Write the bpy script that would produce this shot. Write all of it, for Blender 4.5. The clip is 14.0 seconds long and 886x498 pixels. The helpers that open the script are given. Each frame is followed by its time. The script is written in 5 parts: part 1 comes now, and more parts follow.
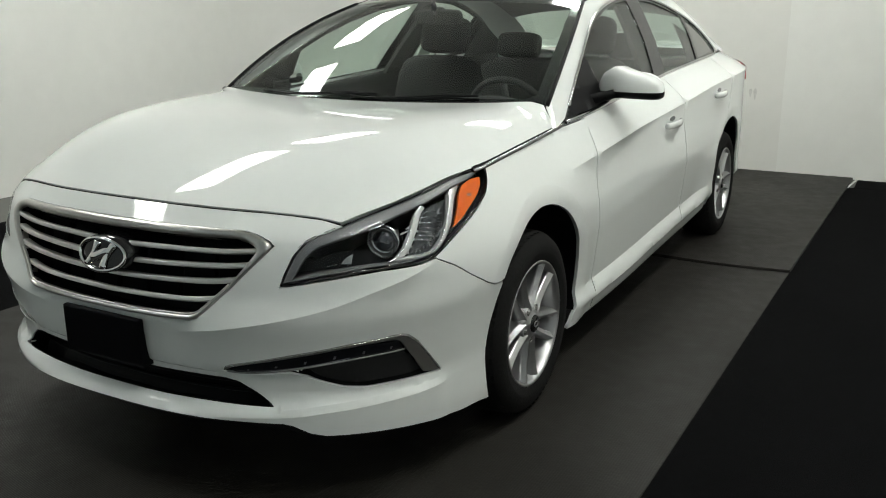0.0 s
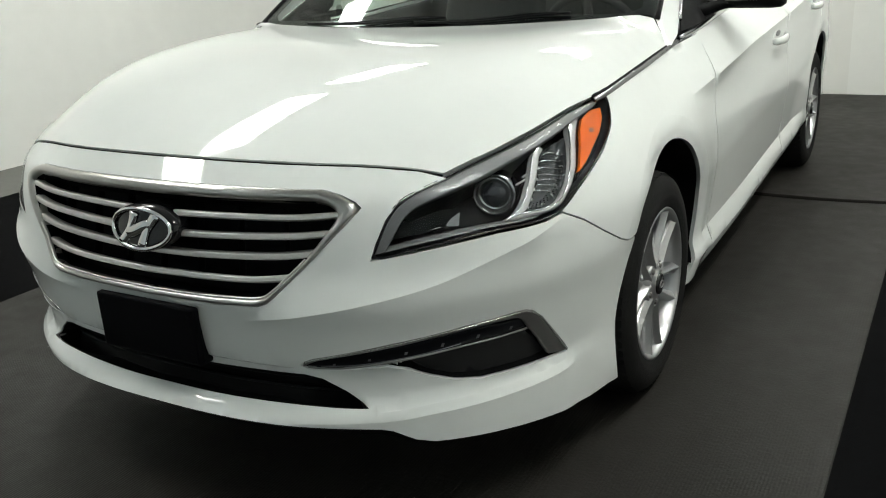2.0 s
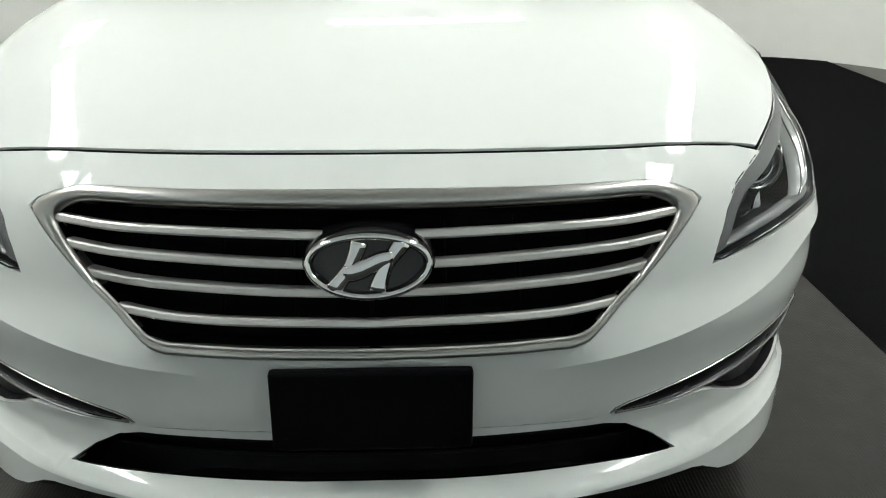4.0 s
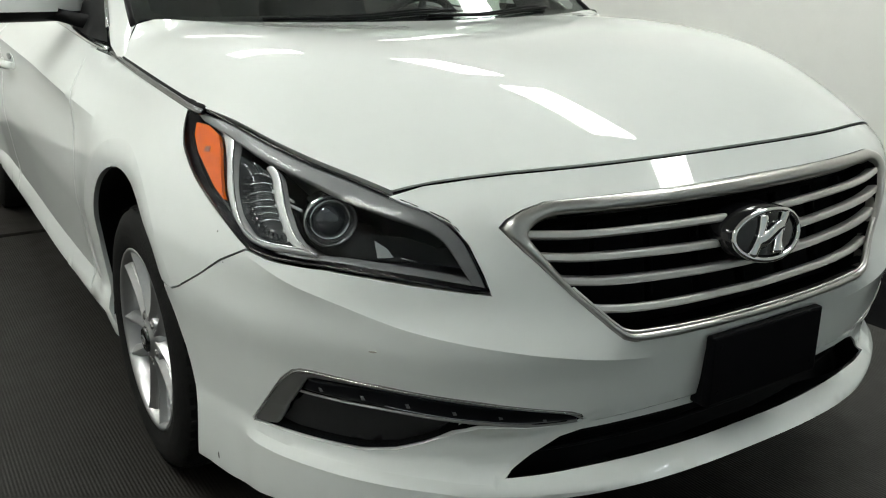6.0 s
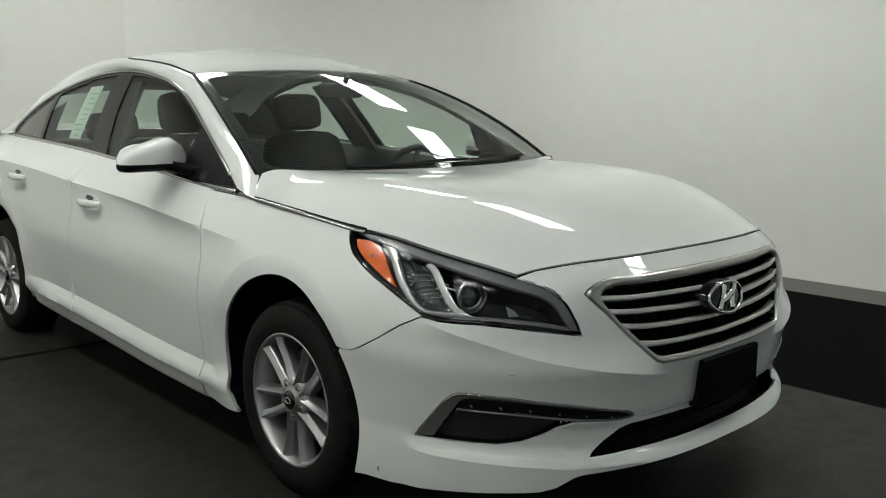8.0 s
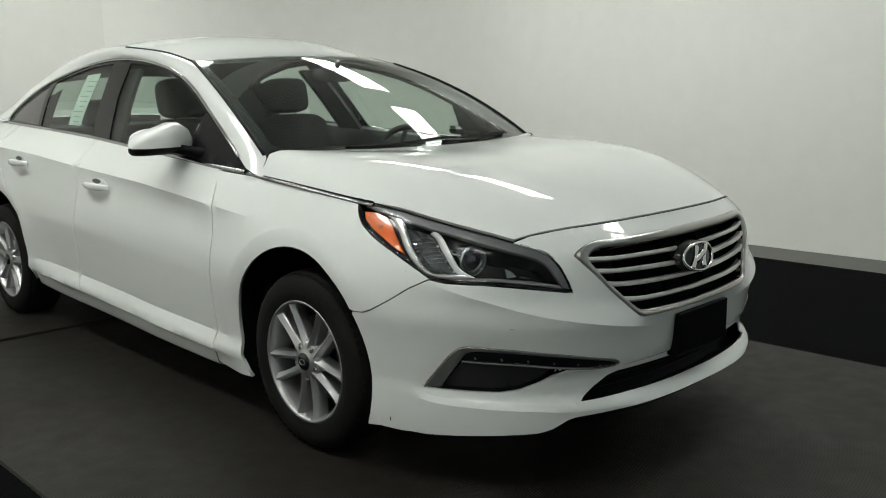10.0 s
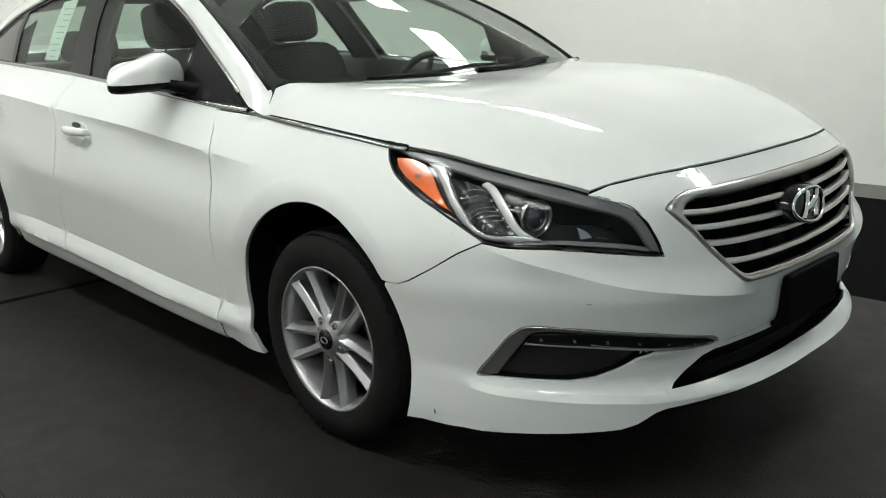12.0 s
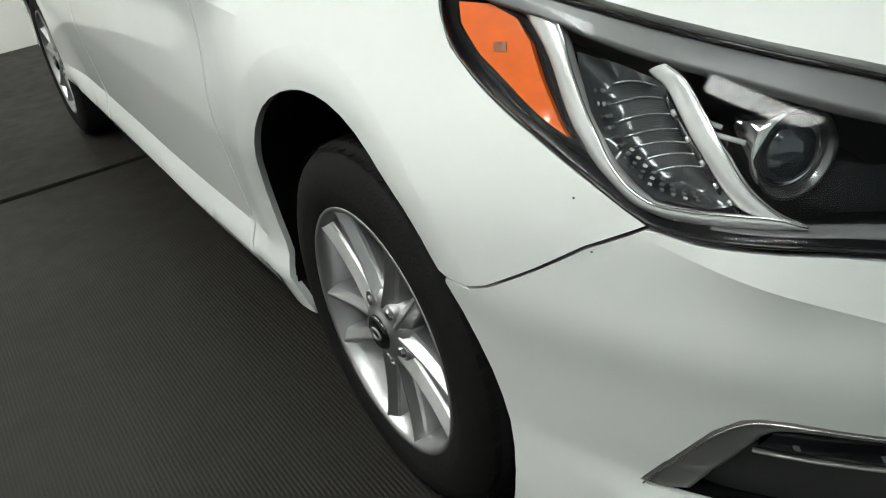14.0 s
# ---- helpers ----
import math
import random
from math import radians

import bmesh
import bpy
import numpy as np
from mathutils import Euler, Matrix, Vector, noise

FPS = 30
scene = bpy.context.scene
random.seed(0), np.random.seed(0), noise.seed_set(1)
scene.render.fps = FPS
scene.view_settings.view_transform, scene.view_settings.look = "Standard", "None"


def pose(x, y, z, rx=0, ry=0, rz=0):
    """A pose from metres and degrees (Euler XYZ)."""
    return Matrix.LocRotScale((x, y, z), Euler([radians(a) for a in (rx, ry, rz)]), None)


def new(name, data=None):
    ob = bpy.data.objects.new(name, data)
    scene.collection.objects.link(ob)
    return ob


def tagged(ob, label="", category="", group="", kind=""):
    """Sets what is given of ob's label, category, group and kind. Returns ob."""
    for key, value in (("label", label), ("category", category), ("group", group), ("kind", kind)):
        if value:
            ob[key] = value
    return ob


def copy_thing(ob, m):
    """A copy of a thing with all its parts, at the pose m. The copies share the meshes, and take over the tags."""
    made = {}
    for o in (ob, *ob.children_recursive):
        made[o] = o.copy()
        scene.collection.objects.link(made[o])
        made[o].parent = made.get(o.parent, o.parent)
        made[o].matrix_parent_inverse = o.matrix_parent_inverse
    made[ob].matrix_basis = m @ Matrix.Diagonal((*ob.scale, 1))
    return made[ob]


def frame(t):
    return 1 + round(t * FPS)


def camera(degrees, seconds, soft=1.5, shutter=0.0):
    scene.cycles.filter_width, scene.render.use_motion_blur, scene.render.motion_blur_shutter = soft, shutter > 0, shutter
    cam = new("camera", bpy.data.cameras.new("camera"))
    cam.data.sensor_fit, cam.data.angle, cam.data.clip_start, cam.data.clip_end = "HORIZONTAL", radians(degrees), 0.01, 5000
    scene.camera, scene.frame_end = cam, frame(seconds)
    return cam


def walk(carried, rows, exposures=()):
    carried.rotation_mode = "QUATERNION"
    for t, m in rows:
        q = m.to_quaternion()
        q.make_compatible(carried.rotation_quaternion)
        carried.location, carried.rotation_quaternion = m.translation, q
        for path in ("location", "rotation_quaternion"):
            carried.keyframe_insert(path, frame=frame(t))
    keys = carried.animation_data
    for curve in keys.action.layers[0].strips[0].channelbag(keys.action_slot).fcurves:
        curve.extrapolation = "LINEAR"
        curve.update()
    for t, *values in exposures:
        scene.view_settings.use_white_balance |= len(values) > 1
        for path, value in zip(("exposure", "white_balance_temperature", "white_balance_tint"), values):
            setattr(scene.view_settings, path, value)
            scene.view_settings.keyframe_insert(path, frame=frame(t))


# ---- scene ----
CAM_SOFT = 1.05
EXPOSURES = [(0, -.14, 6600, 10), (2, .14, 6600, 10), (4.5, .38, 6530, 10), (5, .26, 6530, 10), (5.5, .08, 6550, 10), (6, .06, 6570, 10), (6.5, .0, 6590, 10), (7.0, -.25, 6600, 10), (7.5, -.42, 6600, 10), (8, -.45, 6600, 10), (10.5, -.25, 6580, 10), (11, -.18, 6550, 10), (12, .06, 6500, 10), (12.5, .16, 6430, 10), (13.5, .08, 6450, 10), (14, .24, 6500, 10)]
cam = camera(53.38, 14.0, soft=CAM_SOFT)
walk(cam, [
    (0, pose(2.005, -2.583, 1.357, 74.80, 0.31, 29.43)),
    (0.5, pose(1.999, -2.584, 1.351, 74.32, 0.51, 29.37)),
    (1, pose(1.937, -2.542, 1.343, 73.24, 0.96, 29.35)),
    (1.5, pose(1.809, -2.410, 1.305, 72.27, 2.27, 30.21)),
    (2, pose(1.548, -2.273, 1.246, 71.40, 3.38, 29.52)),
    (2.2, pose(1.425, -2.251, 1.221, 71.24, 3.74, 28.22)),
    (4.3, pose(-0.163, -2.154, 1.188, 68.68, -0.45, -8.20)),
    (4.5, pose(-0.310, -2.124, 1.172, 69.38, -0.35, -12.10)),
    (5, pose(-0.711, -2.041, 1.162, 70.46, -0.19, -21.88)),
    (5.5, pose(-1.034, -2.001, 1.158, 71.28, -0.40, -28.36)),
    (6, pose(-1.339, -1.963, 1.155, 72.55, -0.36, -32.66)),
    (6.5, pose(-1.630, -1.927, 1.200, 73.72, -0.39, -35.96)),
    (7, pose(-1.943, -1.947, 1.236, 77.78, -1.32, -39.54)),
    (7.5, pose(-2.171, -2.099, 1.244, 80.78, -0.99, -41.48)),
    (8, pose(-2.351, -2.294, 1.248, 80.94, -0.23, -42.62)),
    (10.5, pose(-2.611, -2.409, 1.258, 79.21, 0.69, -45.33)),
    (11, pose(-2.585, -2.380, 1.248, 78.26, 0.86, -45.02)),
    (11.5, pose(-2.476, -2.211, 1.228, 77.02, 1.35, -44.15)),
    (12, pose(-2.303, -1.948, 1.214, 75.33, 2.04, -44.65)),
    (12.5, pose(-2.046, -1.732, 1.187, 73.49, 2.39, -45.03)),
    (13, pose(-1.831, -1.512, 1.154, 71.96, 1.84, -42.88)),
    (13.5, pose(-1.617, -1.317, 1.151, 67.65, 4.46, -35.05)),
    (14, pose(-1.347, -1.124, 1.089, 62.26, 8.80, -32.38)),
], exposures=EXPOSURES)


# ---- light: ceiling panels of the photo booth, and a dim world outside it ----
world = bpy.data.worlds.new("world")
scene.world = world
world.use_nodes = True
world.node_tree.nodes["Background"].inputs[0].default_value = (0.8, 0.85, 0.9, 1)
world.node_tree.nodes["Background"].inputs[1].default_value = 0.05


# ---- materials ----
def material(name, color, rough=0.5, metal=0.0, coat=0.0, vary=0.0, scale=8.0, bump=0.0, bump_scale=60.0, spec=0.5, rough_vary=0.0):
    m = bpy.data.materials.new(name)
    m.use_nodes = True
    nt = m.node_tree
    p = nt.nodes["Principled BSDF"]
    p.inputs["Base Color"].default_value = (*color, 1)
    p.inputs["Roughness"].default_value = rough
    p.inputs["Metallic"].default_value = metal
    p.inputs["Coat Weight"].default_value = coat
    p.inputs["Coat Roughness"].default_value = 0.03
    p.inputs["Specular IOR Level"].default_value = spec
    co = nt.nodes.new("ShaderNodeTexCoord")
    if vary or rough_vary:
        a = nt.nodes.new("ShaderNodeTexNoise")
        a.inputs["Scale"].default_value, a.inputs["Detail"].default_value = scale, 8
        nt.links.new(co.outputs["Object"], a.inputs["Vector"])
        b = nt.nodes.new("ShaderNodeTexNoise")
        b.inputs["Scale"].default_value, b.inputs["Detail"].default_value = scale * 9, 4
        nt.links.new(co.outputs["Object"], b.inputs["Vector"])
        add = nt.nodes.new("ShaderNodeMath")
        add.operation = "ADD"
        nt.links.new(a.outputs["Fac"], add.inputs[0])
        nt.links.new(b.outputs["Fac"], add.inputs[1])
        if vary:
            mr = nt.nodes.new("ShaderNodeMapRange")
            mr.inputs["From Min"].default_value, mr.inputs["From Max"].default_value = 0.6, 1.4
            mr.inputs["To Min"].default_value, mr.inputs["To Max"].default_value = 1 - vary, 1 + vary
            nt.links.new(add.outputs[0], mr.inputs["Value"])
            mix = nt.nodes.new("ShaderNodeVectorMath")
            mix.operation = "SCALE"
            mix.inputs[0].default_value = color
            nt.links.new(mr.outputs[0], mix.inputs["Scale"])
            nt.links.new(mix.outputs[0], p.inputs["Base Color"])
        if rough_vary:
            mr = nt.nodes.new("ShaderNodeMapRange")
            mr.inputs["From Min"].default_value, mr.inputs["From Max"].default_value = 0.6, 1.4
            mr.inputs["To Min"].default_value, mr.inputs["To Max"].default_value = rough - rough_vary, rough + rough_vary
            nt.links.new(add.outputs[0], mr.inputs["Value"])
            nt.links.new(mr.outputs[0], p.inputs["Roughness"])
    if bump:
        n = nt.nodes.new("ShaderNodeTexNoise")
        n.inputs["Scale"].default_value, n.inputs["Detail"].default_value = bump_scale, 5
        nt.links.new(co.outputs["Object"], n.inputs["Vector"])
        b = nt.nodes.new("ShaderNodeBump")
        b.inputs["Strength"].default_value, b.inputs["Distance"].default_value = bump, 0.004
        nt.links.new(n.outputs["Fac"], b.inputs["Height"])
        nt.links.new(b.outputs[0], p.inputs["Normal"])
    return m


def glass(name, tint, gloss=1.0, rough=0.01):
    """A thin pane: clear with a tint, and a mirror gloss that grows at a slant."""
    m = bpy.data.materials.new(name)
    m.use_nodes = True
    nt = m.node_tree
    nt.nodes.clear()
    out = nt.nodes.new("ShaderNodeOutputMaterial")
    tr = nt.nodes.new("ShaderNodeBsdfTransparent")
    tr.inputs[0].default_value = (*tint, 1)
    gl = nt.nodes.new("ShaderNodeBsdfGlossy")
    gl.inputs["Roughness"].default_value = rough
    fr = nt.nodes.new("ShaderNodeLayerWeight")
    fr.inputs[0].default_value = 0.5
    pw = nt.nodes.new("ShaderNodeMath")
    pw.operation = "POWER"
    pw.inputs[1].default_value = 4.5
    mu = nt.nodes.new("ShaderNodeMath")
    mu.operation = "MULTIPLY_ADD"
    mu.inputs[1].default_value, mu.inputs[2].default_value = 0.92 * gloss, 0.055 * gloss
    mix = nt.nodes.new("ShaderNodeMixShader")
    nt.links.new(fr.outputs["Facing"], pw.inputs[0])
    nt.links.new(pw.outputs[0], mu.inputs[0])
    nt.links.new(mu.outputs[0], mix.inputs[0])
    nt.links.new(tr.outputs[0], mix.inputs[1])
    nt.links.new(gl.outputs[0], mix.inputs[2])
    nt.links.new(mix.outputs[0], out.inputs[0])
    return m


def emitter(name, color, strength):
    m = bpy.data.materials.new(name)
    m.use_nodes = True
    nt = m.node_tree
    nt.nodes.clear()
    out = nt.nodes.new("ShaderNodeOutputMaterial")
    e = nt.nodes.new("ShaderNodeEmission")
    e.inputs[0].default_value, e.inputs[1].default_value = (*color, 1), strength
    nt.links.new(e.outputs[0], out.inputs[0])
    return m


WHITE_PAINT = material("white_car_paint", (0.778, 0.80, 0.782), rough=0.5, coat=1.0, vary=0.012, scale=3, spec=0.08)
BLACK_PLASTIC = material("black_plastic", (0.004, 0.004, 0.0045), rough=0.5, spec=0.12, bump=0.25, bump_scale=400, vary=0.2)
GLOSS_BLACK = material("gloss_black", (0.006, 0.006, 0.007), rough=0.12, vary=0.1)
DARK_GREY = material("dark_grey_plastic", (0.05, 0.05, 0.052), rough=0.38, vary=0.1, bump=0.1, bump_scale=500)
SATIN = material("satin_metal", (0.66, 0.645, 0.62), rough=0.38, metal=0.85, vary=0.04, scale=12)
SATIN_DARK = material("dark_satin_metal", (0.50, 0.49, 0.47), rough=0.30, metal=1.0, vary=0.05, scale=12)
CHROME = material("chrome", (0.78, 0.78, 0.78), rough=0.06, metal=1.0, rough_vary=0.02)
ALLOY = material("alloy_paint", (0.43, 0.43, 0.435), rough=0.36, metal=0.88, vary=0.05, coat=0.15)
TYRE = material("tyre_rubber", (0.010, 0.0098, 0.0095), rough=0.8, spec=0.12, vary=0.25, scale=10, bump=0.3, bump_scale=150)
WINDSHIELD = glass("windshield_glass", (0.90, 0.97, 0.925), rough=0.02)
SIDE_GLASS = glass("side_glass", (0.72, 0.82, 0.76))
QUARTER_PANE = material("quarter_pane", (0.05, 0.046, 0.042), rough=0.12, vary=0.06, coat=0.6)
CLEAR = glass("clear_lens", (0.95, 0.965, 0.97), 0.34)
TRIM_SATIN = material("satin_trim", (0.50, 0.50, 0.49), rough=0.2, metal=0.9, rough_vary=0.03)
DEEP_BLACK = material("matt_black_plastic", (0.0022, 0.0022, 0.003), rough=0.6, spec=0.06, vary=0.2, bump=0.2, bump_scale=300)
CHROME_DARK = material("bright_trim", (0.55, 0.55, 0.55), rough=0.12, metal=1.0, rough_vary=0.03)
PAPER = material("printed_paper", (0.62, 0.72, 0.66), rough=0.7, vary=0.12, scale=14)
RED_LENS = material("red_lens", (0.25, 0.01, 0.015), rough=0.12, coat=0.5, vary=0.1)
WALL_WHITE = material("wall_paint", (0.73, 0.73, 0.70), rough=0.6, vary=0.03, scale=0.8, bump=0.08, bump_scale=30)
WALL_DARKER = material("darker_wall_tone", (0.69, 0.684, 0.652), rough=0.6, vary=0.035, scale=0.7, bump=0.08, bump_scale=30)
# bluish so that the unseen end wall bounces cool light forward
WALL_BOUNCE = material("cool_bounce_paint", (0.65, 0.71, 0.735), rough=0.6, vary=0.03, scale=0.8, bump=0.08, bump_scale=30)
CEIL_WHITE = material("ceiling_paint", (0.8, 0.8, 0.78), rough=0.8, vary=0.04, scale=1)
FLOOR_GREY = material("floor_concrete", (0.10, 0.10, 0.09), rough=0.6, vary=0.15, scale=2, bump=0.2, bump_scale=40)
MAT_GREY = material("ribbed_rubber_mat", (0.0118, 0.0104, 0.0085), rough=0.58, spec=0.23, vary=0.18, scale=1.5, bump=0.2, bump_scale=90, rough_vary=0.1)


def ribs(m, pitch, depth):
    """Fine ribs that run along y, set into the material's relief."""
    nt = m.node_tree
    p = nt.nodes["Principled BSDF"]
    co = nt.nodes.new("ShaderNodeTexCoord")
    wv = nt.nodes.new("ShaderNodeTexWave")
    wv.wave_type, wv.bands_direction, wv.wave_profile = "BANDS", "X", "SIN"
    wv.inputs["Scale"].default_value = 0.314159 / pitch
    wv.inputs["Distortion"].default_value = 0.0
    nt.links.new(co.outputs["Object"], wv.inputs["Vector"])
    b = nt.nodes.new("ShaderNodeBump")
    b.inputs["Strength"].default_value, b.inputs["Distance"].default_value = 1.0, depth
    nt.links.new(wv.outputs["Fac"], b.inputs["Height"])
    old = p.inputs["Normal"].links[0].from_socket if p.inputs["Normal"].links else None
    if old:
        nt.links.new(old, b.inputs["Normal"])
    nt.links.new(b.outputs[0], p.inputs["Normal"])


ribs(MAT_GREY, 0.0085, 0.00045)
MAT_BLACK = material("black_carpet", (0.0042, 0.0042, 0.0046), rough=0.95, spec=0.02, vary=0.25, scale=3, bump=0.5, bump_scale=300)
LIGHT_PANEL = emitter("light_panel", (0.96, 1.0, 0.955), 28.5)

# glow of the added fill tubes, tinted cool for the bumper's tone
COOL_FILL = emitter("cool_fill", (0.85, 0.98, 1.03), 28.5)
AMBER = material("amber_reflector", (0.82, 0.135, 0.008), rough=0.18, coat=0.6, vary=0.16, scale=30, bump=0.05, bump_scale=300)
AMBER_DARK = material("amber_mark", (0.22, 0.05, 0.012), rough=0.4, vary=0.1)
BEZEL = material("headlight_bezel", (0.15, 0.15, 0.153), rough=0.42, metal=0.15, vary=0.05)
REFLECTOR = material("headlight_chrome", (0.72, 0.72, 0.71), rough=0.24, metal=0.45, rough_vary=0.04)
RIB_CLEAR = material("ribbed_reflector", (0.10, 0.105, 0.11), rough=0.22, metal=0.6, vary=0.2, scale=60)
SCUFF = material("scuffed_paint", (0.45, 0.42, 0.38), rough=0.6, vary=0.2, scale=200)
LAMP_DARK = material("dark_lamp_plastic", (0.006, 0.006, 0.008), rough=0.3, spec=0.2, vary=0.1)
COVER_BLACK = material("satin_black_cover", (0.022, 0.022, 0.023), rough=0.4, vary=0.06)
STRIP_DARK = material("dark_chrome", (0.26, 0.26, 0.26), rough=0.14, metal=1.0, rough_vary=0.03)
DIODE = material("diode_lens", (0.22, 0.225, 0.24), rough=0.25, metal=0.3)
RIB_LINE = material("clear_rib", (0.42, 0.43, 0.45), rough=0.15, metal=0.9)
PROJECTOR = material("projector_grey", (0.26, 0.26, 0.265), rough=0.25, metal=0.8, vary=0.05)
BULB_LENS = material("projector_lens", (0.035, 0.038, 0.048), rough=0.03, coat=1.0, spec=0.9)
DISC = material("brake_steel", (0.30, 0.29, 0.28), rough=0.35, metal=1.0, vary=0.12, scale=20)
SEAT = material("seat_cloth", (0.016, 0.017, 0.016), rough=0.85, vary=0.15, scale=20, bump=0.12, bump_scale=150)
TRIM_GREY = material("interior_trim", (0.06, 0.06, 0.056), rough=0.7, vary=0.08, scale=10)
HEADLINER = material("headliner", (0.20, 0.195, 0.18), rough=0.9, vary=0.04)
DASH = material("dashboard", (0.012, 0.012, 0.0125), rough=0.6, vary=0.1, bump=0.25, bump_scale=250)
PRINT = material("print_ink", (0.30, 0.40, 0.35), rough=0.6)
MIRROR_GLASS = material("mirror_glass", (0.85, 0.86, 0.87), rough=0.01, metal=1.0)
FOG_FRAME = material("dark_satin", (0.25, 0.245, 0.24), rough=0.34, metal=0.6, vary=0.01)


# ---- building tools ----
from mathutils import geometry


def part(name, bm, mat, parent=None, label="", smooth=True):
    me = bpy.data.meshes.new(name)
    for fc in bm.faces:
        fc.smooth = smooth
    bm.to_mesh(me)
    bm.free()
    me.materials.append(mat)
    ob = new(name, me)
    if parent is not None:
        ob.parent = parent
    if label:
        tagged(ob, label)
    return ob


def box_bm(x0, x1, y0, y1, z0, z1, bevel=0.0):
    bm = bmesh.new()
    bmesh.ops.create_cube(bm, size=1)
    for v in bm.verts:
        v.co = Vector((x0 + (v.co.x + .5) * (x1 - x0), y0 + (v.co.y + .5) * (y1 - y0), z0 + (v.co.z + .5) * (z1 - z0)))
    if bevel:
        bmesh.ops.bevel(bm, geom=bm.edges[:], offset=bevel, segments=2, affect="EDGES", profile=0.5)
    return bm


def curve(pts):
    """A smooth function through (t, value) pairs that never overshoots; values may be numbers or tuples."""
    t = np.array([p[0] for p in pts], float)
    v = np.array([np.atleast_1d(p[1]) for p in pts], float)
    h = np.diff(t)
    d = np.diff(v, axis=0) / h[:, None]
    m = np.zeros_like(v)
    m[0], m[-1] = d[0], d[-1]
    for i in range(1, len(t) - 1):
        ok = d[i - 1] * d[i] > 0
        w1, w2 = 2 * h[i] + h[i - 1], h[i] + 2 * h[i - 1]
        a, b = np.where(ok, d[i - 1], 1), np.where(ok, d[i], 1)
        m[i] = np.where(ok, (w1 + w2) / (w1 / a + w2 / b), 0)
    single = np.ndim(pts[0][1]) == 0

    def at(x):
        x = min(max(x, t[0]), t[-1])
        i = min(int(np.searchsorted(t, x, side="right")) - 1, len(t) - 2)
        s = (x - t[i]) / h[i]
        r = ((1 + 2 * s) * (1 - s) ** 2 * v[i] + s * (1 - s) ** 2 * h[i] * m[i] + s * s * (3 - 2 * s) * v[i + 1] + s * s * (s - 1) * h[i] * m[i + 1])
        return float(r[0]) if single else r
    return at


def bend(points, n=24, closed=False):
    """A Catmull-Rom line through points of any dimension, n steps a span."""
    p = [np.array(q, float) for q in points]
    k = len(p)
    out = []
    for i in range(k if closed else k - 1):
        if closed:
            a, b, c, d = p[i - 1], p[i], p[(i + 1) % k], p[(i + 2) % k]
        else:
            b, c = p[i], p[i + 1]
            a = p[i - 1] if i else 2 * b - c
            d = p[i + 2] if i + 2 < k else 2 * c - b
        # centripetal knots keep the line free of loops
        ta = 0.0
        tb = ta + max(np.linalg.norm(b - a), 1e-6) ** .5
        tc = tb + max(np.linalg.norm(c - b), 1e-6) ** .5
        td = tc + max(np.linalg.norm(d - c), 1e-6) ** .5
        for j in range(n):
            t = tb + (tc - tb) * j / n
            a1 = (tb - t) / (tb - ta) * a + (t - ta) / (tb - ta) * b
            a2 = (tc - t) / (tc - tb) * b + (t - tb) / (tc - tb) * c
            a3 = (td - t) / (td - tc) * c + (t - tc) / (td - tc) * d
            b1 = (tc - t) / (tc - ta) * a1 + (t - ta) / (tc - ta) * a2
            b2 = (td - t) / (td - tb) * a2 + (t - tb) / (td - tb) * a3
            out.append((tc - t) / (tc - tb) * b1 + (t - tb) / (tc - tb) * b2)
    if not closed:
        out.append(p[-1])
    return out


def resample(loop, step):
    out = []
    k = len(loop)
    for i in range(k):
        a, b = np.array(loop[i], float), np.array(loop[(i + 1) % k], float)
        n = max(1, int(round(np.linalg.norm(b - a) / step)))
        out += [a + (b - a) * j / n for j in range(n)]
    keep = [out[0]]
    for q in out[1:]:
        if np.linalg.norm(q - keep[-1]) > step * 0.12:
            keep.append(q)
    if np.linalg.norm(keep[0] - keep[-1]) < step * 0.12:
        keep.pop()
    return keep


def inside(loop, pts):
    """For each of pts, whether it lies in the loop."""
    px, py = pts[:, 0], pts[:, 1]
    hit = np.zeros(len(pts), bool)
    k = len(loop)
    for i in range(k):
        x0, y0 = loop[i]
        x1, y1 = loop[(i + 1) % k]
        if y0 == y1:
            continue
        c = ((y0 > py) != (y1 > py)) & (px < (x1 - x0) * (py - y0) / (y1 - y0) + x0)
        hit ^= c
    return hit


def shrink(loop, d):
    """The loop drawn in by d (out, where d is below zero)."""
    p = [np.array(q, float) for q in loop]
    k = len(p)
    area = sum(p[i][0] * p[(i + 1) % k][1] - p[(i + 1) % k][0] * p[i][1] for i in range(k))
    sg = 1 if area > 0 else -1
    out = []
    for i in range(k):
        a, b, c = p[i - 1], p[i], p[(i + 1) % k]
        n1 = np.array((-(b - a)[1], (b - a)[0])) * sg
        n2 = np.array((-(c - b)[1], (c - b)[0])) * sg
        n1 /= np.linalg.norm(n1) + 1e-9
        n2 /= np.linalg.norm(n2) + 1e-9
        n = n1 + n2
        n /= np.linalg.norm(n) + 1e-9
        out.append(b + n * d / max(0.45, float(n @ n1)))
    return out


def normal_of(fn, u, v, e=0.004):
    a, b = np.array(fn(u + e, v)) - np.array(fn(u - e, v)), np.array(fn(u, v + e)) - np.array(fn(u, v - e))
    n = np.cross(a, b)
    return n / (np.linalg.norm(n) + 1e-12)


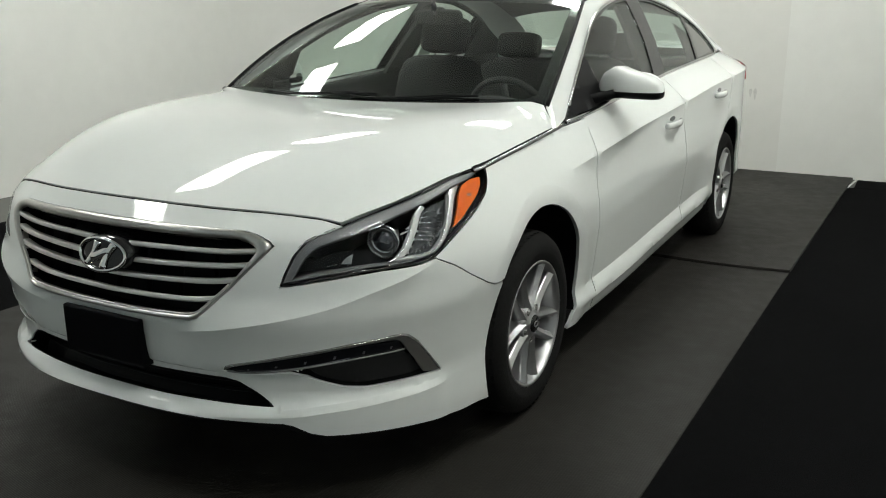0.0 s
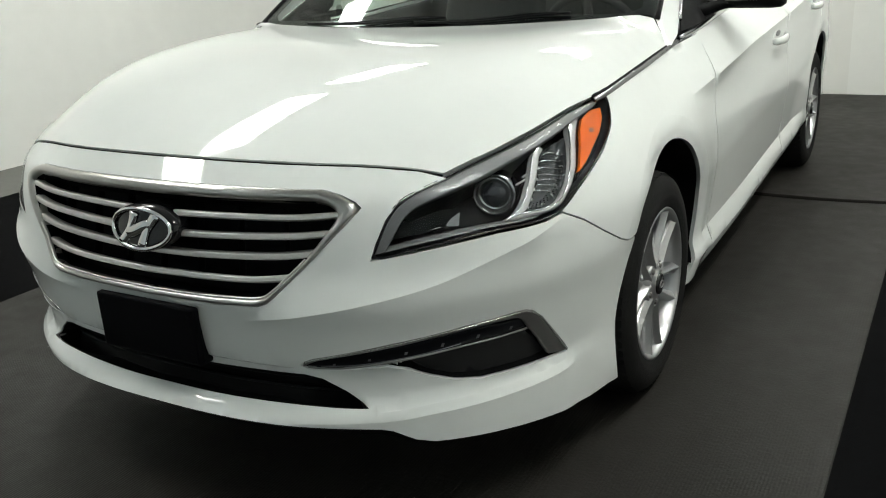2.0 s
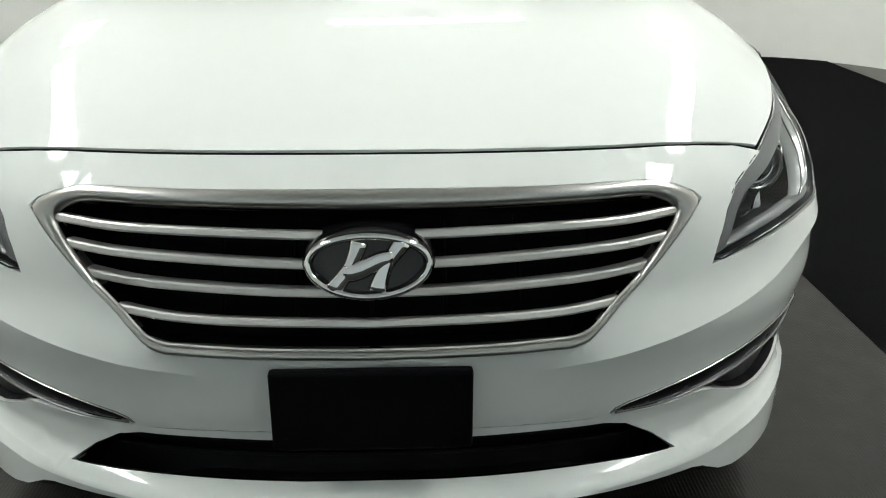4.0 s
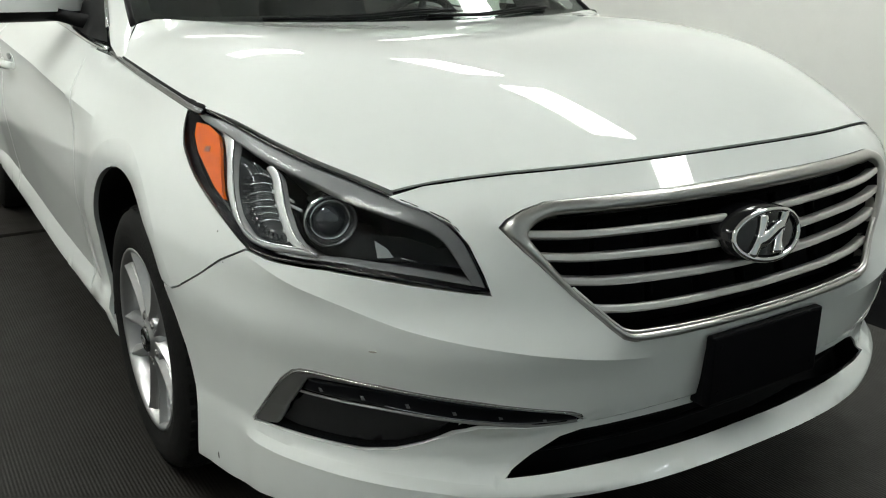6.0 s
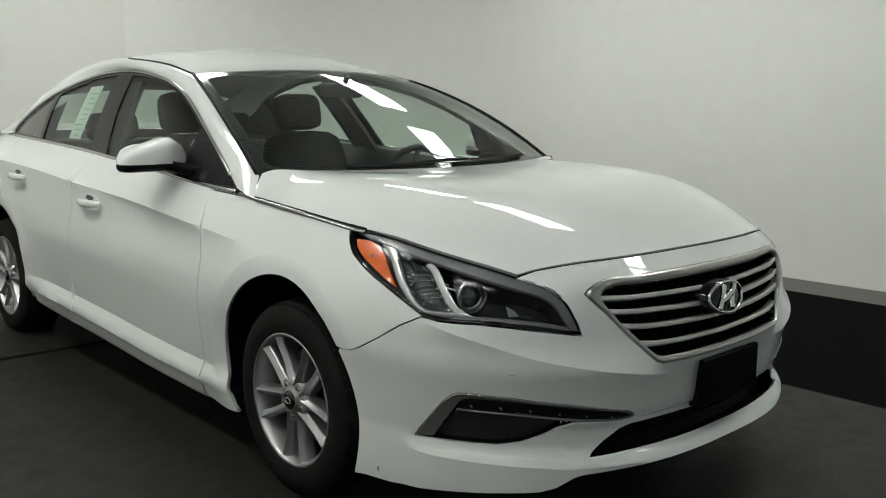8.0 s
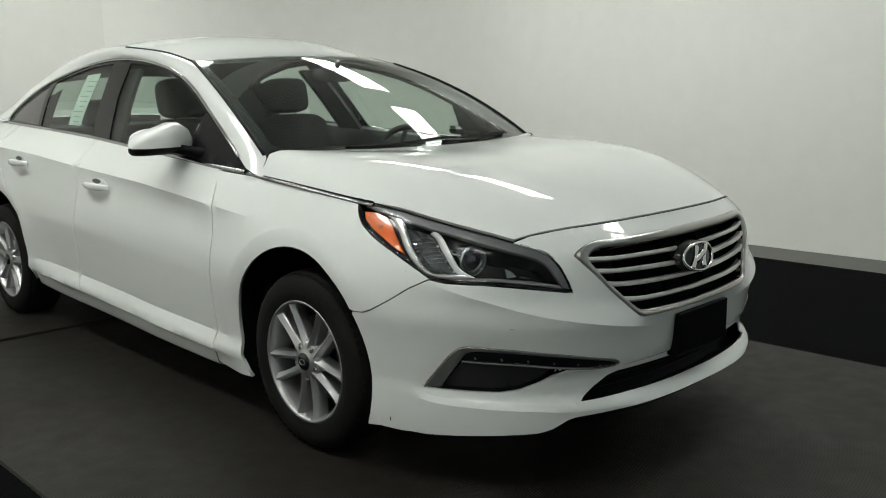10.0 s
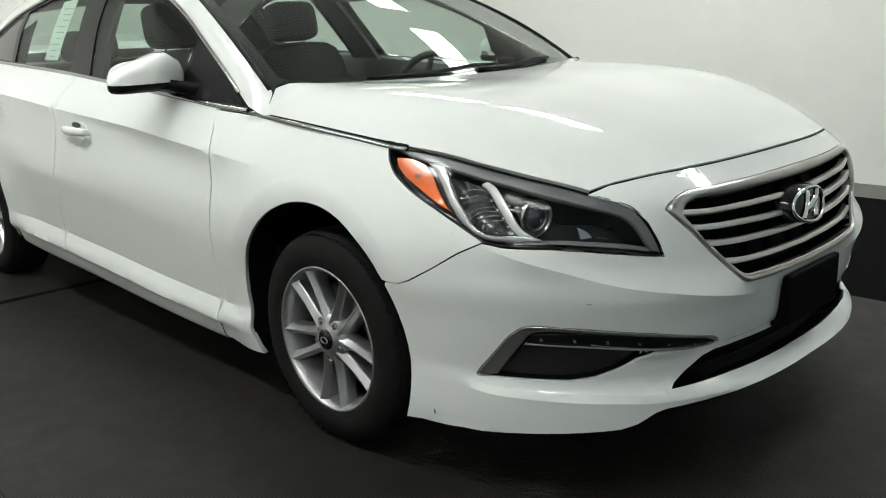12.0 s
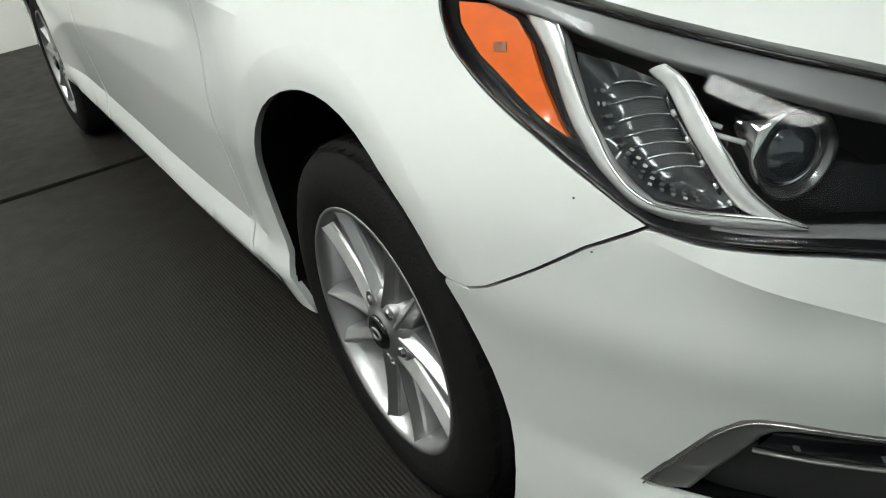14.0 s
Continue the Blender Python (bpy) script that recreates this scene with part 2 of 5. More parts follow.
def panel(outline, fn, step=0.03, holes=(), lift=0.0, edge=0.012, flip=False, creases=()):
    """A sheet cut to the outline, with holes, laid on the surface fn(u, v), lifted off it, its edges turned in."""
    loops = [resample(outline, step)] + [resample(h, step * 0.7) for h in holes]
    lo, hi = np.min(loops[0], axis=0), np.max(loops[0], axis=0)
    gx, gy = np.meshgrid(np.arange(lo[0] + step * .5, hi[0], step), np.arange(lo[1] + step * .5, hi[1], step))
    g = np.stack([gx.ravel(), gy.ravel()], 1)
    ok = inside(loops[0], g)
    for h in loops[1:]:
        ok &= ~inside(h, g)
    edge_pts = np.array([q for l in loops for q in l])
    g = g[ok]
    # creases: lines along which the sheet has a sharp fold
    runs = []
    for line in creases:
        pts = np.array(line, float)
        d = np.concatenate([[0], np.cumsum(np.linalg.norm(np.diff(pts, axis=0), axis=1))])
        t = np.linspace(0, d[-1], max(2, int(d[-1] / step / .8)))
        pts = np.stack([np.interp(t, d, pts[:, 0]), np.interp(t, d, pts[:, 1])], 1)
        good = inside(loops[0], pts)
        for h in loops[1:]:
            good &= ~inside(h, pts)
        good &= np.array([np.min(np.sum((edge_pts - q) ** 2, axis=1)) > (step * .3) ** 2 for q in pts])
        run = []
        for q, o in zip(pts, good):
            if o:
                run.append(q)
            else:
                if len(run) > 1:
                    runs.append(run)
                run = []
        if len(run) > 1:
            runs.append(run)
    fold = np.array([q for r in runs for q in r])
    if len(fold) and len(g):
        g = np.array([q for q in g if np.min(np.sum((fold - q) ** 2, axis=1)) > (step * .4) ** 2])
    if len(g):
        near = np.array([np.min(np.sum((edge_pts - q) ** 2, axis=1)) for q in g])
        g = g[near > (step * 0.45) ** 2]
    co = [Vector(q) for q in edge_pts] + [Vector(q) for q in g]
    ed, base = [], 0
    for l in loops:
        ed += [(base + i, base + (i + 1) % len(l)) for i in range(len(l))]
        base += len(l)
    folds = set()
    for r in runs:
        k = len(co)
        co += [Vector(q) for q in r]
        ed += [(k + i, k + i + 1) for i in range(len(r) - 1)]
        folds |= {tuple(np.round(q, 5)) for q in r}
    v2, _, f2, *_ = geometry.delaunay_2d_cdt(co, ed, [], 0, 1e-6)
    on_fold = [tuple(np.round(q, 5)) in folds for q in v2]
    next_on = {(tuple(np.round(r[i], 5)), tuple(np.round(r[i + 1], 5))) for r in runs for i in range(len(r) - 1)}
    cen = np.array([[sum(v2[i][k] for i in fc) / len(fc) for k in (0, 1)] for fc in f2])
    ok = inside(loops[0], cen)
    for h in loops[1:]:
        ok &= ~inside(h, cen)
    bm = bmesh.new()
    sg = -1 if flip else 1
    pos, nor = [], []
    for q in v2:
        n = sg * normal_of(fn, q[0], q[1])
        up = lift(np.array(q), loops) if callable(lift) else lift
        pos.append(np.array(fn(q[0], q[1])) + n * up)
        nor.append(n)
    vs = [bm.verts.new(q) for q in pos]
    place = {v: i for i, v in enumerate(vs)}
    for fc, o in zip(f2, ok):
        if o:
            a, b, c = (pos[i] for i in fc[:3])
            up = np.cross(b - a, c - a) @ nor[fc[0]] > 0
            try:
                bm.faces.new([vs[i] for i in (fc if up else fc[::-1])])
            except ValueError:
                pass
    if folds:
        for e in bm.edges:
            i, j = (place[v] for v in e.verts)
            if on_fold[i] and on_fold[j]:
                a, b = tuple(np.round(v2[i], 5)), tuple(np.round(v2[j], 5))
                if (a, b) in next_on or (b, a) in next_on:
                    e.smooth = False
    if edge:
        rim = [e for e in bm.edges if len(e.link_faces) == 1]
        top, low = {}, {}
        for e in rim:
            for v in e.verts:
                if v not in top:
                    i = place[v]
                    top[v] = bm.verts.new(pos[i])
                    low[v] = bm.verts.new(pos[i] - nor[i] * edge)
        for e in rim:
            lp = e.link_loops[0]
            a, b = lp.vert, lp.link_loop_next.vert
            bm.faces.new((top[b], top[a], low[a], low[b]))
    bmesh.ops.delete(bm, geom=[v for v in bm.verts if not v.link_faces], context="VERTS")
    return bm


def domed(low, high, width):
    """A lift that rises from low at the edges to high, width inside them."""
    def at(q, loops):
        d = min(float(np.min(np.hypot(*(np.array(l) - q).T))) for l in loops)
        t = min(d / width, 1)
        return low + (high - low) * math.sqrt(max(0, 1 - (1 - t) ** 2))
    return at


def liner(loop, fn, depth, start=0.0, flip=False, step=0.02):
    """The wall of a hole: it goes in from the loop on fn."""
    sg = -1 if flip else 1
    rows = [[], []]
    for q in resample(loop, step):
        p, n = np.array(fn(q[0], q[1])), sg * normal_of(fn, q[0], q[1])
        rows[0].append(p + n * start)
        rows[1].append(p - n * depth)
    return grid_bm(rows, closed_u=True)


def strip(line, fn, width, high, lift=0.0, flip=False, taper=None):
    """A rounded bar that lies along a line on fn; width and height in metres."""
    sg = -1 if flip else 1
    ups, path = [], []
    for q in line:
        n = sg * normal_of(fn, q[0], q[1])
        ups.append(n)
        path.append(np.array(fn(q[0], q[1])) + n * lift)
    sec = [(width / 2 * math.cos(a), high * math.sin(a)) for a in np.linspace(0, 2 * math.pi, 10, endpoint=False)]
    return sweep(path, sec, ups, scale=taper)


def grid_bm(rows, closed_u=False, closed_v=False):
    """A sheet through rows of points of equal length."""
    bm = bmesh.new()
    vs = [[bm.verts.new(q) for q in r] for r in rows]
    for i in range(len(vs) - (0 if closed_v else 1)):
        a, b = vs[i], vs[(i + 1) % len(vs)]
        for j in range(len(a) - (0 if closed_u else 1)):
            k = (j + 1) % len(a)
            bm.faces.new((a[j], a[k], b[k], b[j]))
    return bm


def sweep(path, section, up=(0, 0, 1), closed=False, caps=True, scale=None):
    """A bar: the closed section, in (side, up), carried along the path. up: a vector, or one a point."""
    p = [np.array(q, float) for q in path]
    k = len(p)
    rows = []
    for i in range(k):
        t = p[(i + 1) % k] - p[i - 1] if closed or 0 < i < k - 1 else (p[1] - p[0] if i == 0 else p[-1] - p[-2])
        t /= np.linalg.norm(t) + 1e-9
        u = np.array(up[i] if np.ndim(up[0]) == 1 else up, float)
        sd = np.cross(t, u)
        sd /= np.linalg.norm(sd) + 1e-9
        u = np.cross(sd, t)
        f = scale[i] if scale is not None else 1.0
        rows.append([p[i] + (sd * a + u * b) * f for a, b in section])
    bm = grid_bm(rows, closed_u=True, closed_v=closed)
    if caps and not closed:
        bm.verts.ensure_lookup_table()
        n = len(section)
        bm.faces.new([bm.verts[i] for i in range(n)])
        bm.faces.new([bm.verts[len(bm.verts) - 1 - i] for i in range(n)])
    bmesh.ops.recalc_face_normals(bm, faces=bm.faces[:])
    return bm


def lathe(profile, n=48):
    """A body of revolution about x: profile of (x, r)."""
    rows = [[(x, r * math.cos(2 * math.pi * j / n), r * math.sin(2 * math.pi * j / n)) for j in range(n)] for x, r in profile]
    bm = grid_bm(rows, closed_u=True)
    bmesh.ops.recalc_face_normals(bm, faces=bm.faces[:])
    return bm


def thing(name, label, category, group="", kind=""):
    return tagged(new(name), label, category, group, kind)


# ---- the photo booth ----
def slab(name, x0, x1, y0, y1, z0, z1, mat, label, bevel=0.0):
    return tagged(part(name, box_bm(x0, x1, y0, y1, z0, z1, bevel), mat, None, "", False), label, name.split("_")[0], "", "structure")


GROUND = .022
slab("floor", -4.35, 4.2, -4.85, 5.5, -0.2, GROUND - .010, FLOOR_GREY, "grey concrete floor of the photo booth")
# the back wall is toned slightly darker left of x = .84
slab("wall_back", -2.75, .84, 5.15, 5.35, -0.1, 3.2, WALL_DARKER, "slightly darker off-white wall behind the car")
slab("wall_back_panel", .84, 2.62, 5.15, 5.35, -0.1, 3.2, WALL_WHITE, "white painted wall panel behind the car")
slab("wall_east", 3.92, 4.12, -4.6, 3.85, -0.1, 3.2, WALL_WHITE, "white painted wall beside the car")
slab("wall_west", -4.25, -4.05, -4.6, 3.85, -0.1, 3.2, WALL_WHITE, "white painted wall beside the car")
for sx, name in ((1, "wall_corner_east"), (-1, "wall_corner_west")):
    cx = 2.62 if sx > 0 else -2.75
    rows = []
    for r in (1.30, 1.50):
        ring = [(cx + sx * r * math.sin(a), 3.85 + r * math.cos(a)) for a in np.linspace(0, math.pi / 2, 65)]
        rows.append(ring)
    bm = grid_bm([[(x, y, -.1) for x, y in rows[0]], [(x, y, 3.2) for x, y in rows[0]], [(x, y, 3.2) for x, y in rows[1]], [(x, y, -.1) for x, y in rows[1]]])
    bmesh.ops.recalc_face_normals(bm, faces=bm.faces[:])
    tagged(part(name, bm, WALL_WHITE, smooth=False), "white rounded wall corner", "wall", "", "structure")
# assumed end wall behind the camera; place and tint serve as a bounce
slab("wall_front", -4.25, 4.12, -4.8, -4.6, -0.1, 3.2, WALL_BOUNCE, "unseen pale blue-grey end wall, added to bounce cool light onto the bumper")
slab("ceiling", -4.25, 4.12, -4.8, 5.35, 3.2, 3.3, CEIL_WHITE, "white ceiling with light panels")


def mat(name, x0, x1, y0, y1, z1, material_, label):
    ob = slab(name, x0, x1, y0, y1, GROUND - .010, z1, material_, label, .003)
    return tagged(ob, "", "mat")


# the two ribbed mats meet along a slightly wavy seam
seam_y = curve([(-1.7, 2.262), (-1.1, 2.242), (-.7, 2.236), (0, 2.19), (.6, 2.142), (1.0, 2.112), (1.45, 2.15)])


def sheet_mat(name, near, far, z0, z1, label):
    """A mat between two lines from -x to x, with a rounded upper edge."""
    ring = [np.array(q) for q in near] + [np.array(q) for q in far[::-1]]
    k = len(ring)
    inner = shrink([tuple(q) for q in ring], .003)
    bm = bmesh.new()
    low = [bm.verts.new((*q, z0)) for q in ring]
    mid = [bm.verts.new((*q, z1 - .003)) for q in ring]
    top = [bm.verts.new((*q, z1)) for q in inner]
    for a, b in ((low, mid), (mid, top)):
        for i in range(k):
            bm.faces.new((a[i], a[(i + 1) % k], b[(i + 1) % k], b[i]))
    n = len(near)
    for i in range(n - 1):
        bm.faces.new((top[i], top[i + 1], top[k - 2 - i], top[k - 1 - i]))
    return tagged(part(name, bm, MAT_GREY, None, "", False), label, "mat", "", "structure")


def span(right):
    return [-1.685 + (right + 1.685) * i / 39 for i in range(40)]


sheet_mat("rubber_mat", [(x, -4.58) for x in span(1.368)], [(x, seam_y(x) - .008) for x in span(1.407)], GROUND - .010, GROUND, "dark grey ribbed rubber mat under the car")
sheet_mat("rubber_mat", [(x, seam_y(x) + .006 + .003 * math.sin(9 * x)) for x in span(1.410)], [(x, 5.14) for x in span(1.435)], GROUND - .010, GROUND + .010, "dark grey rubber mat behind the seam, overlapping the next one")
mat("mat_joint", -1.683, 1.403, 2.09, 2.28, GROUND - .006, DEEP_BLACK, "dark joint between the two rubber mats")
mat("black_mat", 1.35, 3.44, -4.58, 4.75, GROUND - .003, MAT_BLACK, "matt black carpet strip beside the ribbed mat")
mat("black_mat", -3.32, -1.690, -4.58, 5.12, GROUND - .003, MAT_BLACK, "matt black carpet strip beside the ribbed mat")
bm = box_bm(-.008, .008, -.19, .19, 0, .002)
bmesh.ops.transform(bm, matrix=pose(1.445, 4.93, GROUND - .008, 0, 0, -5), verts=bm.verts[:])
tagged(part("floor_tape", bm, WALL_WHITE, None, "", False), "short white tape strip beside the mat", "tape", "", "structure")
mat("black_mat", 1.475, 3.44, 4.755, 5.12, GROUND - .003, MAT_BLACK, "matt black carpet end piece at the wall")

for x, z, h in ((.583, .675, .035), (.62, .665, .048)):
    bm = bmesh.new()
    bm.faces.new([bm.verts.new((x + .012 * math.cos(a) * (1 + .4 * math.sin(3 * a)), 5.1485, z + h * math.sin(a))) for a in np.linspace(2 * math.pi, 0, 14, endpoint=False)])
    tagged(part("wall_scuff", bm, material("scuff", (0.56, 0.55, 0.53), rough=0.7, vary=0.2, scale=40)), "small grey scuff mark on the white wall", "scuff mark", "", "structure")

def ceiling_light(x, y, turn=0):
    lamp = thing("ceiling_light", "bright white ceiling light panel with four panes", "ceiling light", "ceiling lights")
    part("housing", box_bm(-.23, .23, -0.63, 0.63, -0.039, 0.0, .004), CEIL_WHITE, lamp, "", False)
    for a, b in ((-0.60, -0.02), (0.02, 0.60)):
        for c, d in ((-.20, -.012), (.012, .20)):
            part("diffuser", box_bm(c, d, a, b, -0.05, -0.04), LIGHT_PANEL, lamp, "", False)
    lamp.matrix_basis = pose(x, y, 3.2, 0, 0, turn)


# added fill, never in view: it brightens the front bumper
def fill_tube(x, y):
    lamp = thing("fill_tube", "thin cool-white fill tube, added out of view to brighten the bumper", "tube light", "tube lights")
    part("housing", box_bm(-.045, .045, -.62, .62, -.035, 0.0, .004), CEIL_WHITE, lamp, "", False)
    bm = lathe([(-.60, .0005), (-.60, .013), (.60, .013), (.60, .0005)], 14)
    bmesh.ops.transform(bm, matrix=pose(0, 0, -.052, 0, 0, 90), verts=bm.verts[:])
    part("tube", bm, COOL_FILL, lamp)
    lamp.matrix_basis = pose(x, y, 3.2)


for x in (-2.3, 2.1):
    for y in (-1.3, 1.0, 2.75):
        ceiling_light(x, y)
    fill_tube(x, -3.4)
ceiling_light(0.2, 3.6, 90)


# ---- the car's surfaces. It faces -y; its front axle stands at y = 0. ----
HALF_PI = math.pi / 2
nose_l = curve([(.10, .90), (.16, .935), (.21, .975), (.25, .998), (.284, 1.013), (.299, 1.009), (.316, .972), (.34, .965), (.402, .962), (.411, .973), (.50, .985), (.555, .992), (.60, .980), (.62, .973), (.66, .965), (.72, .952), (.774, .933), (.80, .912), (.82, .886), (.84, .86), (.87, .80), (1.0, .5)])
nose_w = curve([(.16, .89), (.20, .904), (.25, .909), (.295, .910), (.33, .909), (.42, .914), (.50, .924), (.60, .939), (.66, .936), (.72, .921), (.774, .902), (.81, .882), (.84, .866), (.90, .832), (.95, .80), (1.02, .76)])
crease_z = curve([(0, .785), (.27, .808), (.52, .836), (.80, .862), (1.05, .886), (1.31, .902), (1.65, .921), (2.25, .960), (2.9, .985), (3.5, 1.005), (3.9, 1.01)])
ridge_z = curve([(0, .258), (.57, .267), (.92, .278), (1.42, .305), (1.80, .320), (2.05, .328), (2.25, .335), (3.0, .34), (3.9, .35)])
belt_z = curve([(-.3, .90), (.0, .925), (.31, .948), (.60, .962), (1.0, .995), (1.74, 1.042), (2.6, 1.077), (3.12, 1.092), (3.9, 1.07)])
crease_x = curve([(0, .905), (.55, .912), (1.3, .925), (2.3, .928), (2.9, .925), (3.4, .89), (3.9, .80)])
belt_x = curve([(0, .81), (.6, .82), (1.74, .79), (2.6, .775), (3.1, .75), (3.9, .66)])
# the door's section: how far it lies inside the crease, from the crease (0) down to the sill ridge (1)
FOLD = .885
door_in = curve([(0, 0), (.05, .006), (.12, .007), (.22, .003), (.36, -.003), (.46, -.003), (.56, .004), (.66, .012), (.78, .022), (FOLD, .031)])
under_in = curve([(0, .009), (.004, .013), (.009, .021), (.05, .036), (.09, .050), (.13, .075), (.3, .2)])
sill_low = curve([(.3, .186), (.6, .186), (1.04, .198), (1.55, .220), (2.2, .243), (2.4, .26)])
hollow = curve([(0, 0), (.2, .2), (.5, 1), (1.2, 1), (1.9, .4), (2.6, .2), (3.9, .2)])


def smooth(a, b, x):
    t = min(max((x - a) / (b - a), 0), 1)
    return t * t * (3 - 2 * t)


def side_x(y, z):
    zc, zb, xc, xb = crease_z(y), belt_z(y), crease_x(y), belt_x(y)
    if z >= zc:
        s = (z - zc) / (zb - zc)
        d = xc + (xb - xc) * (0.8 * s + 0.2 * s * s)
    else:
        zr = ridge_z(y)
        if z >= zr:
            t = (zc - z) / (zc - zr)
            d = door_in(t) if t < FOLD else .031 + (.009 - .031) * (t - FOLD) / (1 - FOLD)
            if t < .3:
                d *= hollow(y) if d > 0 else 1
            haunch = smooth(2.05, 2.45, y) * (1 - smooth(3.3, 3.7, y))
            d = xc - d * (1 - .75 * haunch * smooth(.5, .62, t))
        else:
            d = xc - under_in(zr - z)
    k = smooth(.0, .6, y)
    x = (1 - k) * nose_w(z) + k * d
    if y > 2.9:
        x *= max(1e-3, 1 - ((y - 2.9) / 1.0) ** 3) ** (1 / 3)
    return x


bumper_crease = curve([(.25, .515), (.32, .528), (.51, .566), (.68, .604), (.81, .645), (.94, .682), (1.0, .70)])
ARCHES = ((.022, .345, .392), (2.80, .352, .388))
lip_z = curve([(0, .282), (.26, .284), (.443, .291), (.568, .294), (.669, .304), (.829, .312), (.949, .317), (1.02, .326)])


def shell(s, z):
    """The body below the belt: s runs round it from the nose's middle, as an angle to the axle and on in metres."""
    sg, a = (1, s) if s >= 0 else (-1, -s)
    if a < HALF_PI:
        p = 2.9 - .13 * (1 - smooth(.62, .72, z)) - .12 * (1 - smooth(.30, .40, z))
        w = nose_w(z)
        l = nose_l(z + (.286 - lip_z(a)) * (1 - smooth(.33, .41, z)))
        if z < lip_z(a):
            l += (1.012 - l) * smooth(.42, .6, a)
        r = ((math.sin(a) / w) ** p + (math.cos(a) / l) ** p) ** (-1 / p)
        k = smooth(.22, .4, a) * (1 - smooth(.85, .98, a))
        if k > 0:
            d = z - bumper_crease(a)
            r += k * .017 * math.exp(-abs(d) / (.07 if d < 0 else .04))
        k = smooth(.5, .75, a) * (1 - smooth(.98, 1.05, a))
        d = z - lip_z(a)
        r += k * .009 * (1 if d < 0 else max(0, 1 - d / .018))
        x, y = r * math.sin(a), -r * math.cos(a)
    else:
        y = a - HALF_PI
        x = side_x(y, z)
    for cy, cz, cr in ARCHES:
        d = math.hypot(y - cy, z - cz) - cr
        if -.2 < d < .3:
            x += (.003 * math.exp(-((d - .07) / .06) ** 2) - .009 * max(0, 1 - max(d, -.01) / .062) ** 2) * smooth(-.50, -.36, y - cy) * (1 if y > cy else smooth(.48, .64, z))
    return (sg * x, y, z)


def on(x, y, z):
    """The shell's coordinates of a place."""
    return (math.atan2(x, -y) if y < 0 else HALF_PI + y, z)


# ---- outlines on the shell, as (s, z) ----
LIGHT_TOP = [(1.295, .905), (1.122, .892), (.983, .868), (.866, .845), (.788, .828), (.725, .811)]
LIGHT = [(.556, .660), (.66, .676), (.745, .688), (.815, .695), (.88, .6965), (.925, .697), (.973, .704), (1.033, .737), (1.10, .770), (1.187, .806), (1.246, .836), (1.28, .868)] + LIGHT_TOP + [(.661, .792), (.622, .775), (.593, .743), (.570, .697)]
HOOD_EDGE = [(0, .8415), (.146, .8416), (.27, .8413), (.418, .840), (.52, .838), (.588, .834), (.671, .825), (.725, .8125)]
fender_top = curve([(-.30, .898), (-.2, .908), (.0, .926), (.31, .948), (.60, .962)])

# ---- hood: a sheet between its four edges, q across and v from front to rear ----
edge_front = [np.array(shell(*q)) for q in HOOD_EDGE]
edge_side = [np.array(shell(*q)) for q in LIGHT_TOP[::-1]] + [np.array(shell(HALF_PI + y, fender_top(y))) for y in (-.12, 0, .1, .2, .3, .345)]
edge_side = [q + np.array((-.004, 0, .003)) for q in edge_side]
corner_a, corner_b = edge_side[5], edge_side[-1]
for i in range(6, len(edge_side) - 1):
    t = (edge_side[i][1] - corner_a[1]) / (corner_b[1] - corner_a[1])
    edge_side[i] = corner_a + (corner_b - corner_a) * t + np.array((.004, 0, .002)) * math.sin(math.pi * t)
edge_front[-1] = edge_side[0]
edge_rear = [np.array(q) for q in ((0, .205, 1.022), (.2, .215, 1.023), (.45, .265, 1.026), (.62, .306, 1.031), (.70, .330, 1.036), (.744, .342, 1.035), (.765, .346, 1.020), (.780, .347, .990))] + [edge_side[-1]]


def along(pts):
    """A line through pts by its own length, from 0 to 1."""
    d = np.concatenate([[0], np.cumsum([np.linalg.norm(pts[i + 1] - pts[i]) for i in range(len(pts) - 1)])])
    return curve([(t / d[-1], tuple(q)) for t, q in zip(d, pts)])


line_front, line_side, line_rear = along(edge_front), along(edge_side), along(edge_rear)


def hood_rise(v):
    return v * (1 - v) * (.2705 + .1016 * v - .2537 * v * v)


def hood(u, w):
    """u from -0.7 to 0.7 across, w from 0 to 1.15 back."""
    q, v = abs(u) / .7, w / 1.15
    sg = 1 if u >= 0 else -1
    f, r, e = line_front(q), line_rear(q), line_side(v)
    m0, m1 = line_front(0), line_rear(0)
    mid = m0 + (m1 - m0) * v
    corner0, corner1 = line_front(1), line_rear(1)
    base = (1 - v) * f + v * r
    sides = mid + (e - mid) * q
    both = (1 - v) * (m0 + (corner0 - m0) * q) + v * (m1 + (corner1 - m1) * q)
    p = base + sides - both
    p[2] += hood_rise(v) * (1 - q ** 6)
    ridge = .82 - .14 * v
    p[2] += .006 * math.exp(-((q - ridge) / .09) ** 2) * smooth(.05, .3, v) * (1 - smooth(.8, 1, v))
    return (sg * p[0], p[1], p[2])


def windshield(u, v):
    q = 1 - u * u
    b = np.array((.738 * u, .365 - .15 * q, 1.022 + .002 * q))
    t = np.array((.570 * u, 1.145 - .125 * q, 1.388 + .026 * q))
    k = 4 * v * (1 - v)
    return b + (t - b) * v + np.array((.02 * u, -.018, .03)) * k


def green(y, z):
    """The glasshouse's side."""
    h = z - belt_z(y)
    return (belt_x(y) - .45 * h - .35 * h * h, y, z)


def green_right(y, z):
    a = green(y, z)
    return (-a[0], a[1], a[2])


# ---- the car ----
car = thing("car", "white four-door saloon car with satin grille and alloy wheels", "car")
SIDES = (1, -1)


def mir(loop, sg):
    return [(sg * q[0], q[1]) for q in loop]


